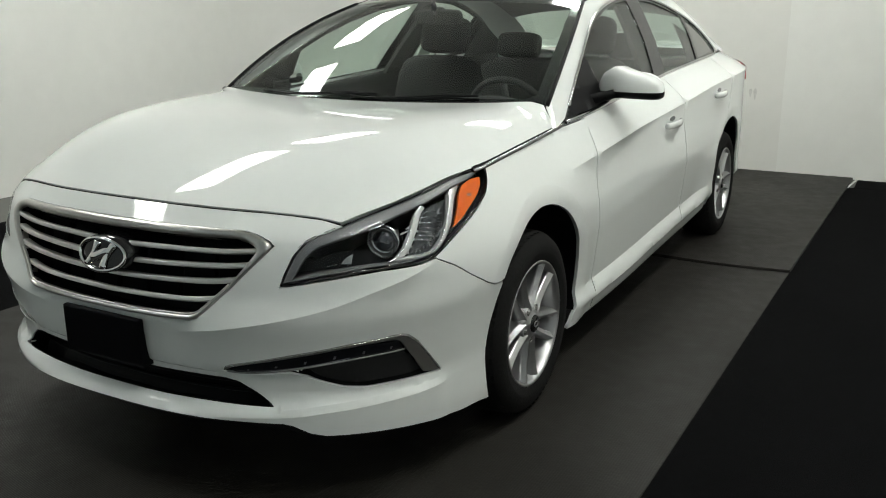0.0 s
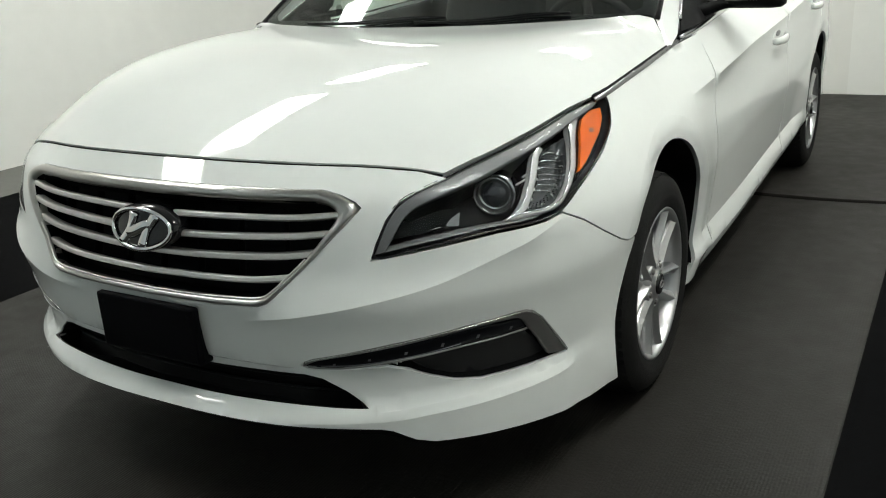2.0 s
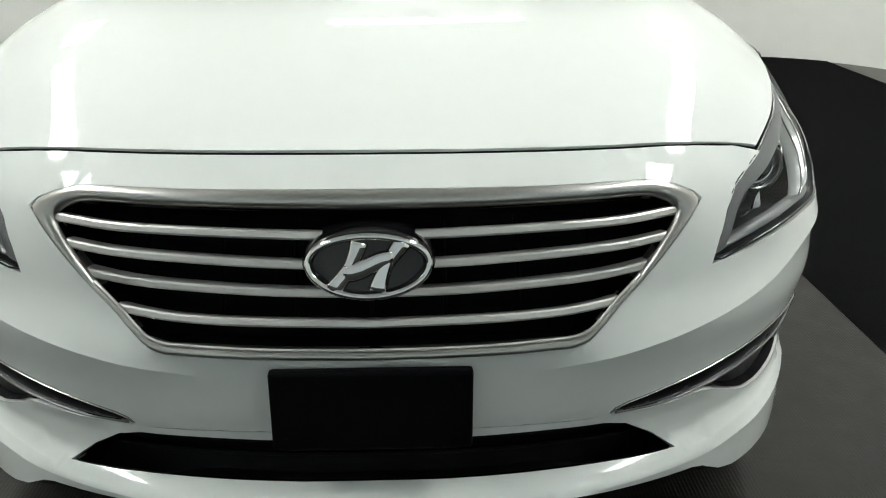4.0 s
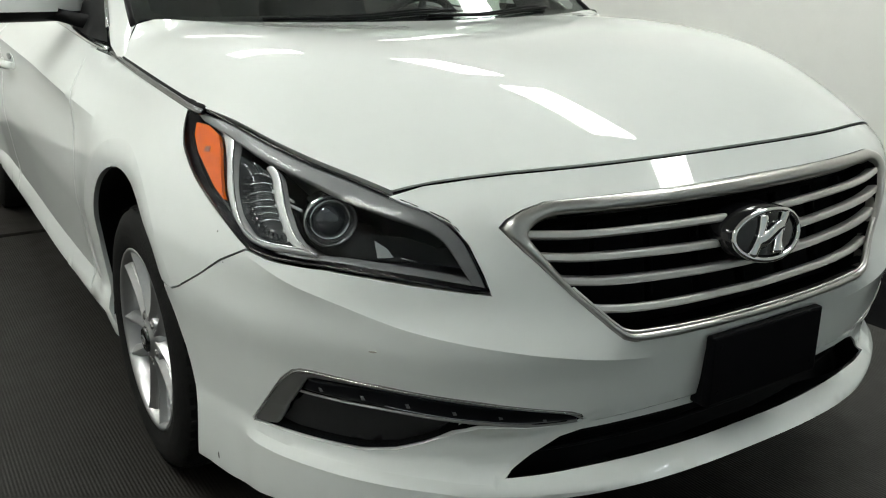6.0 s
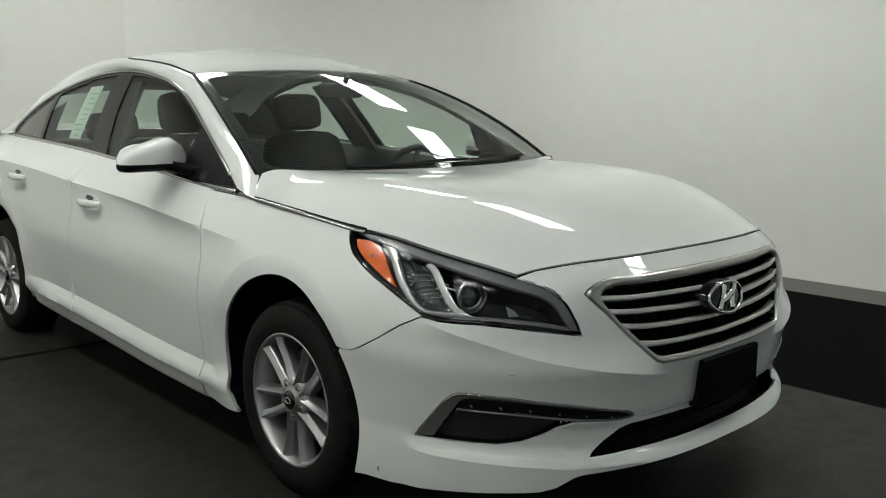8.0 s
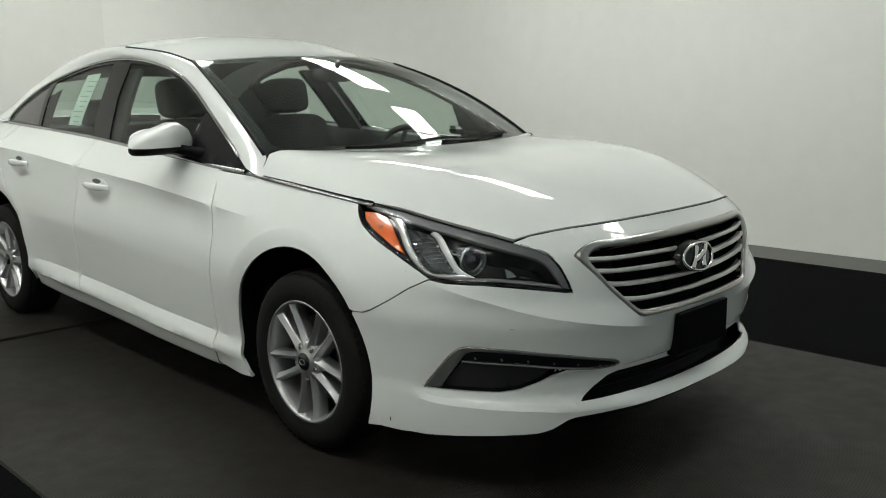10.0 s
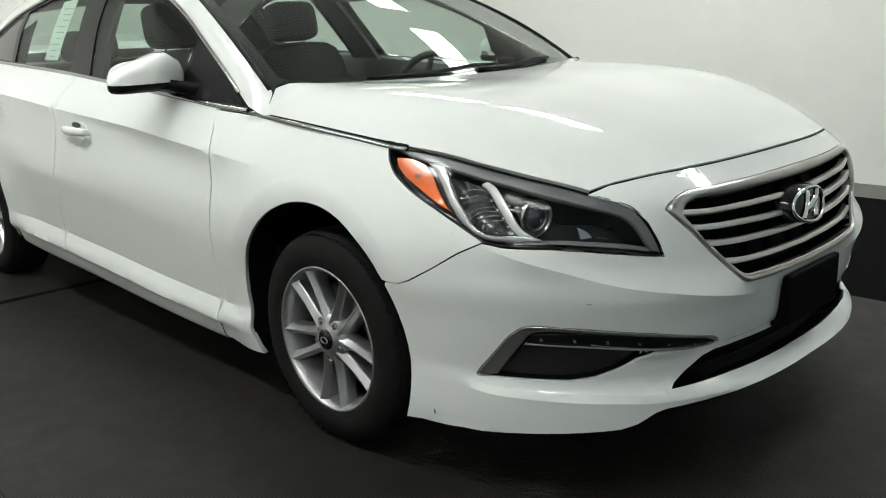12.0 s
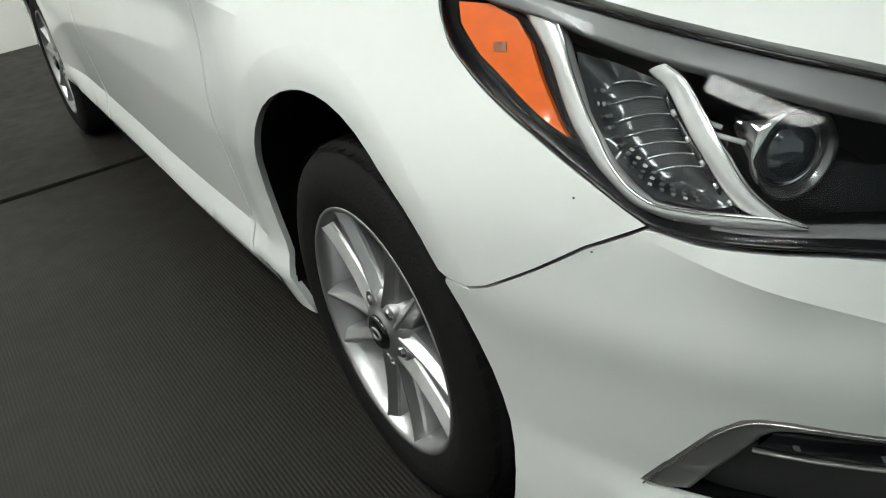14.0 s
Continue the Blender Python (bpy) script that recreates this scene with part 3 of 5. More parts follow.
def both(half):
    """A closed outline from its half at s >= 0, whose ends lie on the middle line."""
    return [tuple(q) for q in half] + [(-q[0], q[1]) for q in half[::-1] if q[0] > 1e-6]


def arch_line(cy, cz, cr, a0, a1, n=26):
    out = []
    for a in np.linspace(a0, a1, n):
        y, z = cy + cr * math.cos(a), cz + cr * math.sin(a)
        out.append(on(.925, y, z))
    return out


ARCH_F = arch_line(*ARCHES[0], math.radians(143.5), math.radians(-20))
ARCH_B = arch_line(*ARCHES[0], math.radians(202), math.radians(146), 10)

CREASE_NOSE = [(a, bumper_crease(a)) for a in np.linspace(.27, .975, 40)]


CREASE_LIP = [(a, lip_z(abs(a))) for a in np.linspace(-1.02, 1.02, 90)]
SHELF = [(a, .402) for a in np.linspace(.10, .375, 14)]
SHELF_TOP = [(a, .4115) for a in np.linspace(.10, .37, 14)]
CREASE_SIDE = [(HALF_PI + y, crease_z(y)) for y in np.linspace(.30, 3.6, 120)]
FOLD_SIDE = [(HALF_PI + y, crease_z(y) + (ridge_z(y) - crease_z(y)) * FOLD) for y in np.linspace(.5, 2.38, 76)]
LEDGE = [(a, lip_z(a) + .018) for a in np.linspace(.55, 1.0, 24)]


def flare_line(cy, a0, a1):
    cy, cz, cr = ARCHES[0] if cy < 1 else ARCHES[1]
    return arch_line(cy, cz, cr + .062, math.radians(a0), math.radians(a1), 40)


# grille opening, fog openings, lower intake
GRILLE_OUT = [(0, .798), (.165, .798), (.273, .798), (.412, .798), (.468, .797), (.506, .788), (.535, .775), (.547, .763), (.524, .741), (.485, .705), (.425, .646), (.356, .583), (.334, .565), (.310, .556), (.224, .552), (0, .549)]
GRILLE_IN = [(0, .772), (.17, .774), (.346, .777), (.455, .777), (.484, .765), (.500, .750), (.425, .659), (.356, .596), (.334, .580), (.310, .573), (.28, .571), (.179, .567), (0, .565)]
FOG_TOP = [(.387, .416), (.396, .428), (.415, .437), (.578, .473), (.727, .497), (.845, .5065), (.872, .505), (.890, .498), (.917, .474), (1.002, .362)]
FOG_POCKET = [(.99, .357), (.912, .357), (.77, .355), (.71, .364), (.66, .382), (.615, .401), (.573, .4165)]
FOG_LED = [(.573, .4165), (.5, .4105), (.43, .404), (.40, .406)]
INTAKE = [(0, .386), (.12, .386), (.30, .390), (.39, .390), (.43, .382), (.48, .353), (.526, .316), (.40, .3165), (.12, .3135), (0, .3135)]
fog_hole = FOG_TOP + FOG_POCKET + FOG_LED[1:]

half = HOOD_EDGE[:-1] + [(.725, .8105)] + [(.661, .792), (.622, .775), (.593, .743), (.570, .697)] + LIGHT[:7]
half = [(q[0], q[1] - .0042) for q in half]
half += [(1.032, .671), (1.10, .628), (1.166, .590), (1.20, .576), (1.25, .572)] + ARCH_B[::-1] + [(1.165, .205), (1.08, .205), (.97, .214), (.85, .224), (.74, .232), (.66, .236), (.62, .246), (.575, .270), (.55, .276), (.42, .281), (.2, .283), (0, .2835)]
bumper = part("front_bumper", panel(both(half), shell, .019, [both(GRILLE_OUT), both(INTAKE), mir(fog_hole, 1), mir(fog_hole, -1)], edge=.02, creases=[mir(CREASE_NOSE, 1), mir(CREASE_NOSE, -1), CREASE_LIP] + [mir(line, sg) for line in (LEDGE, SHELF, SHELF_TOP) for sg in SIDES]), WHITE_PAINT, car)
half = [(0, .2815), (.2, .281), (.42, .279), (.55, .274), (.62, .244), (.74, .229), (.97, .210), (1.15, .204), (1.15, .197), (.97, .202), (.74, .217), (.62, .228), (.55, .246), (.2, .253), (0, .253)]
part("under_tray", panel(both(half), lambda s, z: tuple(np.array(shell(s, z)) * np.array((.985, .972, 1))), .05), BLACK_PLASTIC, bumper)
part("intake_liner", liner(shrink(both(INTAKE), .0025), shell, .09, -.003), BLACK_PLASTIC, bumper)
part("intake_mesh", panel(both(shrink(both(INTAKE), -.02)[:len(INTAKE)]), shell, .05, lift=-.07, edge=0), BLACK_PLASTIC, bumper)
for k, z in enumerate((.338, .362)):
    part("intake_bar", strip([(s, z) for s in np.linspace(-.47, .47, 30)], shell, .008, .008, -.045), BLACK_PLASTIC, bumper)

part("hood_seal", strip([(a, curve(HOOD_EDGE)(abs(a)) - .002) for a in np.linspace(-.72, .72, 60)], shell, .016, .003, -.006), DEEP_BLACK, bumper)

# hood
hood_loop = [(-.7 + 1.4 * i / 40, 0) for i in range(40)] + [(.7, 1.15 * i / 30) for i in range(30)] + [(.7 - 1.4 * i / 40, 1.15) for i in range(40)] + [(-.7, 1.15 - 1.15 * i / 30) for i in range(30)]
bm = panel(hood_loop, hood, .026, edge=0, lift=.002)
for _ in range(24):
    bmesh.ops.smooth_vert(bm, verts=[v for v in bm.verts if not v.is_boundary], factor=.5, use_axis_x=True, use_axis_y=True, use_axis_z=True)
rim = [e for e in bm.edges if e.is_boundary]
bm.normal_update()
turned = {v: v.normal.copy() for e in rim for v in e.verts}
down = {v: bm.verts.new(v.co - turned[v] * .014) for e in rim for v in e.verts}
side = {v: bm.verts.new(v.co) for e in rim for v in e.verts}
for e in rim:
    a, b = e.link_loops[0].vert, e.link_loops[0].link_loop_next.vert
    bm.faces.new((side[b], side[a], down[a], down[b]))
part("hood_panel", bm, WHITE_PAINT, car)

for sg in SIDES:
    line = [np.array(hood(sg * .7 * q, 1.15)) + np.array((0, .002, .001)) for q in np.linspace(.83, .995, 16)]
    part("hood_gap", sweep(line, [(.0022 * math.cos(a), .0022 * math.sin(a)) for a in np.linspace(0, 2 * math.pi, 6, endpoint=False)], (0, 1, .3)), DEEP_BLACK, car)

for sg in SIDES:
    flip = sg < 0
    gh = green if sg > 0 else green_right
    # fender
    loop = LIGHT[6:12] + [(1.298, .902), (1.38, .9075)] + [(HALF_PI + y, fender_top(y) - .006) for y in (-.1, 0, .15, .31, .45, .60)]
    loop += [(2.123, .905), (2.096, .85), (2.099, .80), (2.101, .72), (2.119, .62), (2.134, .50), (2.145, .36), (2.163, .268), (2.166, .205), (2.05, .192), (2.0, .190), (1.945, .190)]
    loop = [q for q in loop] + ARCH_F[::-1] + [(1.248, .576), (1.205, .579), (1.17, .592), (1.10, .632), (1.035, .674)]
    fender = part("fender", panel(mir(loop, sg), shell, .024, edge=.015, creases=[mir(flare_line(-.025, 160, 15), sg), mir(CREASE_SIDE, sg), mir(FOLD_SIDE, sg)]), WHITE_PAINT, car)
    line = bend([(1.300, .9035), (1.38, .911)] + [(HALF_PI + y, fender_top(y) - .003) for y in (-.1, 0, .15, .31, .42)] + [(HALF_PI + .47, .963)], 5)
    flip_x = np.array((sg, 1, 1))
    path = [(np.array(line_side(v)) + np.array((.007, 0, -.0055))) * flip_x for v in np.linspace(.43, 1, 40)] + [np.array(shell(sg * (HALF_PI + .40), .9555)) + np.array((sg * .003, 0, 0)), np.array(shell(sg * (HALF_PI + .46), .9605)) + np.array((sg * .002, 0, 0))]
    ups = [np.array((sg * .75, 0, .66))] * len(path)
    dark = [(.011 * math.cos(a), .004 * math.sin(a)) for a in np.linspace(0, 2 * math.pi, 10, endpoint=False)]
    part("strip_seal", sweep([q + np.array((-sg * .006, 0, .002)) for q in path], dark, ups), DEEP_BLACK, fender)
    bright = [(.0068 * math.cos(a), .0045 * math.sin(a)) for a in np.linspace(0, 2 * math.pi, 10, endpoint=False)]
    part("bright_strip", sweep([q + np.array((sg * .001, 0, -.001)) for q in path], bright, ups), STRIP_DARK, fender, "dark chrome strip along the fender's edge")
    # doors and quarter
    belt = lambda y: belt_z(y) + .002
    rear_arch = arch_line(2.80, .352, .388, math.radians(203), math.radians(-23), 30)
    front = [(2.128, .905), (2.101, .85), (2.104, .80), (2.106, .72), (2.124, .62), (2.139, .50), (2.150, .36), (2.170, ridge_z(.6) - .004)] + [(HALF_PI + y, ridge_z(y) - .004) for y in (.75, .92, 1.1)]
    rear = [(3.372, ridge_z(1.80) - .004), (3.377, .42), (3.345, .62), (3.30, .72), (3.25, .86), (3.262, .95)]
    fd = [(HALF_PI + .603, belt(.6))] + front + [(HALF_PI + 1.42, ridge_z(1.42) - .004)] + rear + [(HALF_PI + y, belt(y)) for y in (1.70, 1.4, 1.1, .8)]
    door = part("front_door", panel(mir(fd, sg), shell, .024, edge=.015, creases=[mir(CREASE_SIDE, sg), mir(FOLD_SIDE, sg)]), WHITE_PAINT, car)
    rd = [(q[0] + .005, q[1]) for q in rear[::-1]] + [(HALF_PI + 2.05, ridge_z(2.05) - .004), (3.80, ridge_z(2.23) - .002)] + [on(.92, 2.8 + .40 * math.cos(a), .352 + .40 * math.sin(a)) for a in np.linspace(math.radians(184), math.radians(122), 10)] + [(4.22, .80), (4.28, .93), (4.30, belt(2.73))] + [(HALF_PI + y, belt(y)) for y in (2.5, 2.2, 1.9, 1.705)]
    door2 = part("rear_door", panel(mir(rd, sg), shell, .028, edge=.015, creases=[mir(flare_line(2.80, 175, 100), sg), mir(CREASE_SIDE, sg), mir(FOLD_SIDE, sg)]), WHITE_PAINT, car)
    q4 = [(HALF_PI + 2.735, belt(2.735)), (4.285, .93), (4.225, .80)] + [on(.92, 2.8 + .402 * math.cos(a), .352 + .402 * math.sin(a)) for a in np.linspace(math.radians(122), math.radians(190), 10)] + rear_arch[2:] + [(5.0, .25), (5.38, .3), (5.38, 1.04)] + [(HALF_PI + y, belt(y)) for y in (3.5, 3.2, 2.9)]
    part("quarter_panel", panel(mir(q4, sg), shell, .033, edge=.015, creases=[mir(flare_line(2.80, 118, 15), sg), mir(CREASE_SIDE, sg)]), WHITE_PAINT, car)
    rows = []
    for f, deep in ((0, .012), (0, 0), (.08, 0), (.25, 0), (.45, 0), (.65, 0), (.82, 0), (.94, .003), (1, .010), (1, .02)):
        row = []
        for y in np.linspace(.602, 2.36, 46):
            top, low = ridge_z(y) - .0085, sill_low(y)
            q = (sg * (HALF_PI + y), top + (low - top) * f)
            row.append(np.array(shell(*q)) + np.array((-sg * deep, 0, 0)))
        rows.append(row)
    bm = grid_bm(rows)
    bmesh.ops.recalc_face_normals(bm, faces=bm.faces[:])
    part("rocker_panel", bm, WHITE_PAINT, car)
    # dark inner body behind the gaps, and the wheel housings
    inner = [(1.0, .66), (1.1, .70), (1.22, .77), (1.31, .84), (1.36, .89), (1.6, .90), (2.2, .93), (3.3, 1.0), (4.6, 1.05), (5.3, 1.03), (5.3, .3), (4.75, .22)] + arch_line(2.80, .352, .41, math.radians(-20), math.radians(172), 20) + [(3.6, .43), (2.1, .42)] + arch_line(.022, .345, .414, math.radians(12), math.radians(150), 20)
    part("inner_body", panel(mir(inner, sg), shell, .06, lift=-.022, edge=.0), BLACK_PLASTIC, car)
    for cy, cz, cr in ARCHES:
        turn = np.linspace(-.22, math.pi + .22, 44)
        rim = [on(.9, cy + cr * math.cos(a), cz + cr * math.sin(a)) for a in turn]
        rim = [abs(shell(*q)[0]) - .011 for q in rim]
        rows = [[(sg * min(x, r), cy + (cr - .0035) * math.cos(a), cz + (cr - .0035) * math.sin(a)) for a, r in zip(turn, rim)] for x in (2, .82, .60, .55)]
        rows.append([(sg * .55, cy + .02 * math.cos(a), cz + .02 * math.sin(a)) for a in turn])
        part("wheel_housing", grid_bm(rows), BLACK_PLASTIC, car)

    # door handles
    for (s0, z0), dr in (((3.04, .847), door), ((3.94, .908), door2)):
        line = [(sg * (s0 + t), z0 + .012 * t) for t in np.linspace(-.115, .115, 15)]
        taper = [.55 + .45 * math.sin(math.pi * (i + .6) / 15.2) ** .5 for i in range(15)]
        lifts = [.012 + .022 * math.sin(math.pi * i / 14) ** .6 for i in range(15)]
        path = [np.array(shell(*q)) + normal_of(shell, *q) * l for q, l in zip(line, lifts)]
        sec = [(.017 * math.cos(a), .010 * math.sin(a)) for a in np.linspace(0, 2 * math.pi, 12, endpoint=False)]
        part("door_handle", sweep(path, sec, [normal_of(shell, *q) for q in line], scale=taper), WHITE_PAINT, dr)
        cup = [(sg * (s0 - .005 + .075 * math.cos(a)), z0 + .006 + .030 * math.sin(a)) for a in np.linspace(0, 2 * math.pi, 28, endpoint=False)]
        part("handle_recess", panel(cup, shell, .012, lift=lambda q, l: .0015 + 0 * q[0], edge=.004), WHITE_PAINT, dr)
        # flat dark patch on the door: the grip hollow's shade put into colour
        hole = [(sg * (s0 + .012 + .040 * math.cos(a)), z0 + .020 + .011 * math.sin(a)) for a in np.linspace(0, 2 * math.pi, 24, endpoint=False)]
        part("handle_shade", panel(hole, shell, .01, lift=.0035, edge=.002), DARK_GREY, dr, "dark grey patch standing in for the grip hollow's shade")

# ---- glasshouse ----
DLO_TOP = [(.43, .972), (.60, 1.066), (.81, 1.170), (.99, 1.253), (1.17, 1.318), (1.36, 1.364), (1.615, 1.401), (1.88, 1.418), (2.15, 1.402), (2.43, 1.352), (2.66, 1.290), (2.86, 1.200), (2.965, 1.130), (2.97, 1.105), (2.93, 1.092)]
DLO_LOW = [(2.93, 1.092), (2.45, 1.076), (1.8, 1.046), (1.37, 1.019), (.9, .989), (.6, .967), (.43, .960)]
ROOF_EDGE = [tuple(windshield(1.03, v)) for v in (0, .2, .4, .6, .8, 1.0)] + [(.575, 1.42, 1.437), (.578, 1.8, 1.476), (.57, 2.2, 1.472), (.56, 2.6, 1.415), (.575, 2.95, 1.312), (.62, 3.3, 1.172), (.66, 3.5, 1.085)]
dlo_top = bend(DLO_TOP, 5)
dlo_low = bend(DLO_LOW, 5)
outer_line = along([np.array(green(*q)) for q in bend([(.30, .938), (.347, .951), (.39, .962)] + DLO_TOP[:12] + [(2.98, 1.14), (3.25, 1.092)], 4)])
inner_line = along([np.array(q) for q in bend([(.768, .347, .992), (.767, .368, 1.014)] + ROOF_EDGE, 4)])
for sg in SIDES:
    flip = sg < 0
    gh = green if sg > 0 else green_right
    rows = []
    for i in range(70):
        t = i / 69
        a, b = outer_line(t), inner_line(t)
        d = b - a
        n = np.cross(outer_line(min(1, t + .01)) - outer_line(max(0, t - .01)), d)
        n /= np.linalg.norm(n) + 1e-9
        n *= -1 if n[0] + n[2] < 0 else 1
        rows.append([(a + d * k + n * (.014 + .008 * smooth(.35, .6, t)) * smooth(0, .2, t) * (4 * k * (1 - k))) * np.array((sg, 1, 1)) for k in (0, .08, .22, .38, .54, .7, .85, 1)])
    part("roof_pillar", grid_bm(rows), WHITE_PAINT, car)
    # fender corner under the windshield's foot
    # windows
    f_win = [(.875, 1.0), (.86, 1.08), (.853, 1.172), (.99, 1.238), (1.17, 1.303), (1.36, 1.349), (1.56, 1.380), (1.745, 1.395), (1.70, 1.24), (1.605, 1.040), (1.37, 1.027), (1.1, 1.012)]
    r_win = [(1.80, 1.056), (1.87, 1.24), (1.925, 1.398), (2.14, 1.386), (2.41, 1.338), (2.515, 1.313), (2.51, 1.22), (2.46, 1.086), (2.1, 1.07)]
    q_win = [(2.505, 1.092), (2.555, 1.22), (2.565, 1.298), (2.65, 1.276), (2.84, 1.192), (2.935, 1.130), (2.935, 1.112)]
    dlo = [tuple(q) for q in dlo_top] + [tuple(q) for q in dlo_low[1:]]
    part("window_surround", panel(dlo, gh, .03, [f_win, r_win, q_win], lift=.001, edge=.004, flip=flip), GLOSS_BLACK, car, "black window surround and pillar")
    for nm, w in (("front_window", f_win), ("rear_window", r_win), ("quarter_window", q_win)):
        clear = nm != "quarter_window"
        gl = part(nm, panel(w, gh, .02, lift=-.004, edge=0, flip=flip), SIDE_GLASS if clear else QUARTER_PANE, car, "lightly tinted glass" if clear else "dark opaque quarter pane")
        gl.visible_shadow = not clear
        if nm == "rear_window" and sg < 0:
            sheet = [(2.00, 1.100), (2.145, 1.103), (2.185, 1.352), (2.04, 1.358)]
            part("window_sticker", panel(sheet, gh, .03, lift=-.010, edge=.0006, flip=flip), PAPER, gl, "white printed price sheet")
            for k in range(9):
                z = 1.115 + .025 * k
                bar = [(2.035 + .012 * (k % 2), z), (2.12 + .02 * ((k * 7) % 3 - 1), z + .001), (2.12 + .02 * ((k * 7) % 3 - 1), z + .006), (2.035 + .012 * (k % 2), z + .005)]
                part("printed_line", panel(bar, gh, .03, lift=-.0085, edge=0, flip=flip), PRINT, gl)
    chrome = [tuple(q) for q in dlo_top][2:] + [tuple(q) for q in dlo_low[1:]]
    part("chrome_trim", strip(chrome, gh, .016, .006, .003, flip), CHROME_DARK, car, "chrome trim round the side windows")
    sail = [(.455, .976), (.62, 1.069), (.80, 1.156), (.845, 1.172), (.858, 1.08), (.868, .994), (.65, .979)]
    part("mirror_sail", panel(sail, gh, .03, lift=.003, edge=.004, flip=flip), BLACK_PLASTIC, car)

# windshield with its black edge
ws = [(-1.03, -.02), (1.03, -.02), (1.03, 1.0), (-1.03, 1.0)]
pane = part("windshield_glass", panel(ws, windshield, .08, edge=0), WINDSHIELD, car, "clear greenish windshield")
pane.visible_shadow = False
rim_in = [(-.968, .075), (-.92, .045), (.92, .045), (.968, .075), (.972, .90), (.93, .945), (-.93, .945), (-.972, .90)]
part("windshield_border", panel(ws, windshield, .05, [rim_in], lift=-.004, edge=0), GLOSS_BLACK, pane, "black printed glass border")
for sg in SIDES:
    part("pillar_moulding", strip([(sg * 1.035, v) for v in np.linspace(0, 1, 24)], windshield, .016, .006, .001), BLACK_PLASTIC, pane)

# dark mouldings in the roof's side grooves
for sg in SIDES:
    line = [np.array(q) * np.array((sg, 1, 1)) + np.array((sg * .002, 0, -.001)) for q in bend(ROOF_EDGE[5:8], 6)]
    part("roof_moulding", sweep(line, [(.007 * math.cos(a), .0035 * math.sin(a)) for a in np.linspace(0, 2 * math.pi, 8, endpoint=False)], (sg * .3, 0, 1)), BLACK_PLASTIC, car)

# roof
front_line = along([np.array(windshield(u, 1.0)) for u in np.linspace(0, 1.03, 12)])
side_line = along([np.array(q) for q in bend([q for q in ROOF_EDGE[5:11]], 4)])


def roof(u, w):
    q, v = abs(u) / .57, w / 1.8
    sg = 1 if u >= 0 else -1
    f, e = front_line(q), side_line(v)
    p = np.array(e) * np.array((q, 1, 1))
    p[1] += (f[1] - front_line(1)[1]) * (1 - v) ** 2 - .10 * v * (1 - q * q)
    p[2] += (f[2] - front_line(1)[2]) * (1 - v) ** 3 + .052 * (1 - q ** 2.4) * smooth(0, .25, v)
    return (sg * p[0], p[1], p[2])


roof_loop = [(-.57, 0), (.57, 0), (.57, 1.8), (-.57, 1.8)]
part("roof_panel", panel(roof_loop, roof, .045, lift=.001, edge=.012), WHITE_PAINT, car)
rows = []
for v in np.linspace(0, 1, 14):
    rows.append([])
    for u in np.linspace(-1, 1, 15):
        a = np.array(roof(.57 * u, 1.8))
        b = np.array((.64 * u, 3.52 + .06 * (1 - u * u), 1.085 + .02 * (1 - u * u)))
        rows[-1].append(a + (b - a) * v + np.array((0, .005, .006)) * 4 * v * (1 - v))
rear_pane = part("rear_glass", grid_bm(rows), SIDE_GLASS, car, "tinted rear glass")
rear_pane.visible_shadow = False
rows = [[(x * (1 - .1 * t), 3.52 + .36 * t - .10 * (x / .7) ** 2, 1.085 + .012 * math.sin(3 * t) + .02 * (1 - (x / .7) ** 2)) for x in np.linspace(-.67, .67, 17)] for t in np.linspace(0, 1, 6)]
rows.append([(q[0], q[1] + .01, .6) for q in rows[-1]])
rows.append([(q[0], q[1] - .03, .25) for q in rows[-1]])
part("boot_lid", grid_bm(rows), WHITE_PAINT, car)
for sg in SIDES:
    rear_light = [(4.82, .925), (5.05, .905), (5.36, .91), (5.36, 1.03), (5.1, 1.035), (4.93, 1.02)]
    part("tail_light", panel(mir(rear_light, sg), shell, .04, lift=.006, edge=.01), RED_LENS, car, "dark red tail light")


def ribbon(edge_a, edge_b, deep_a, deep_b, bulge=0.0, skirt=.012, n=44):
    """A smooth band between two lines on the shell, sunk by deep_a and deep_b, its edges turned in."""
    la, lb = along(bend(edge_a, 5)), along(bend(edge_b, 5))
    rows = []
    for i in range(n):
        a, b = np.array(la(i / (n - 1))), np.array(lb(i / (n - 1)))
        row = []
        for k, more in [(0, skirt), (0, 0), (.12, 0), (.3, 0), (.5, 0), (.7, 0), (.88, 0), (1, 0), (1, skirt)]:
            q = a + (b - a) * k
            d = deep_a + (deep_b - deep_a) * k - bulge * 4 * k * (1 - k) + more
            row.append(np.array(shell(*q)) - normal_of(shell, *q) * d)
        rows.append(row)
    bm = grid_bm(rows)
    bmesh.ops.recalc_face_normals(bm, faces=bm.faces[:])
    return bm


def arc_lathe(profile, a0, a1, n=30):
    return grid_bm([[(x, r * math.cos(a), r * math.sin(a)) for a in np.linspace(a0, a1, n)] for x, r in profile])


# ---- grille ----
grille = part("grille", panel(both(GRILLE_OUT), shell, .05, lift=-.075, edge=0), DEEP_BLACK, car)
FRAME_OUT = [(0, .798), (.165, .798), (.412, .798), (.468, .797), (.506, .788), (.535, .775), (.547, .763), (.524, .741), (.485, .705), (.425, .646), (.356, .583), (.334, .565), (.310, .556), (.224, .552), (0, .549)]
FRAME_IN = [(0, .772), (.17, .774), (.40, .777), (.45, .777), (.474, .771), (.492, .760), (.500, .750), (.4845, .731), (.4628, .705), (.414, .648), (.350, .591), (.334, .580), (.310, .573), (.22, .569), (0, .565)]


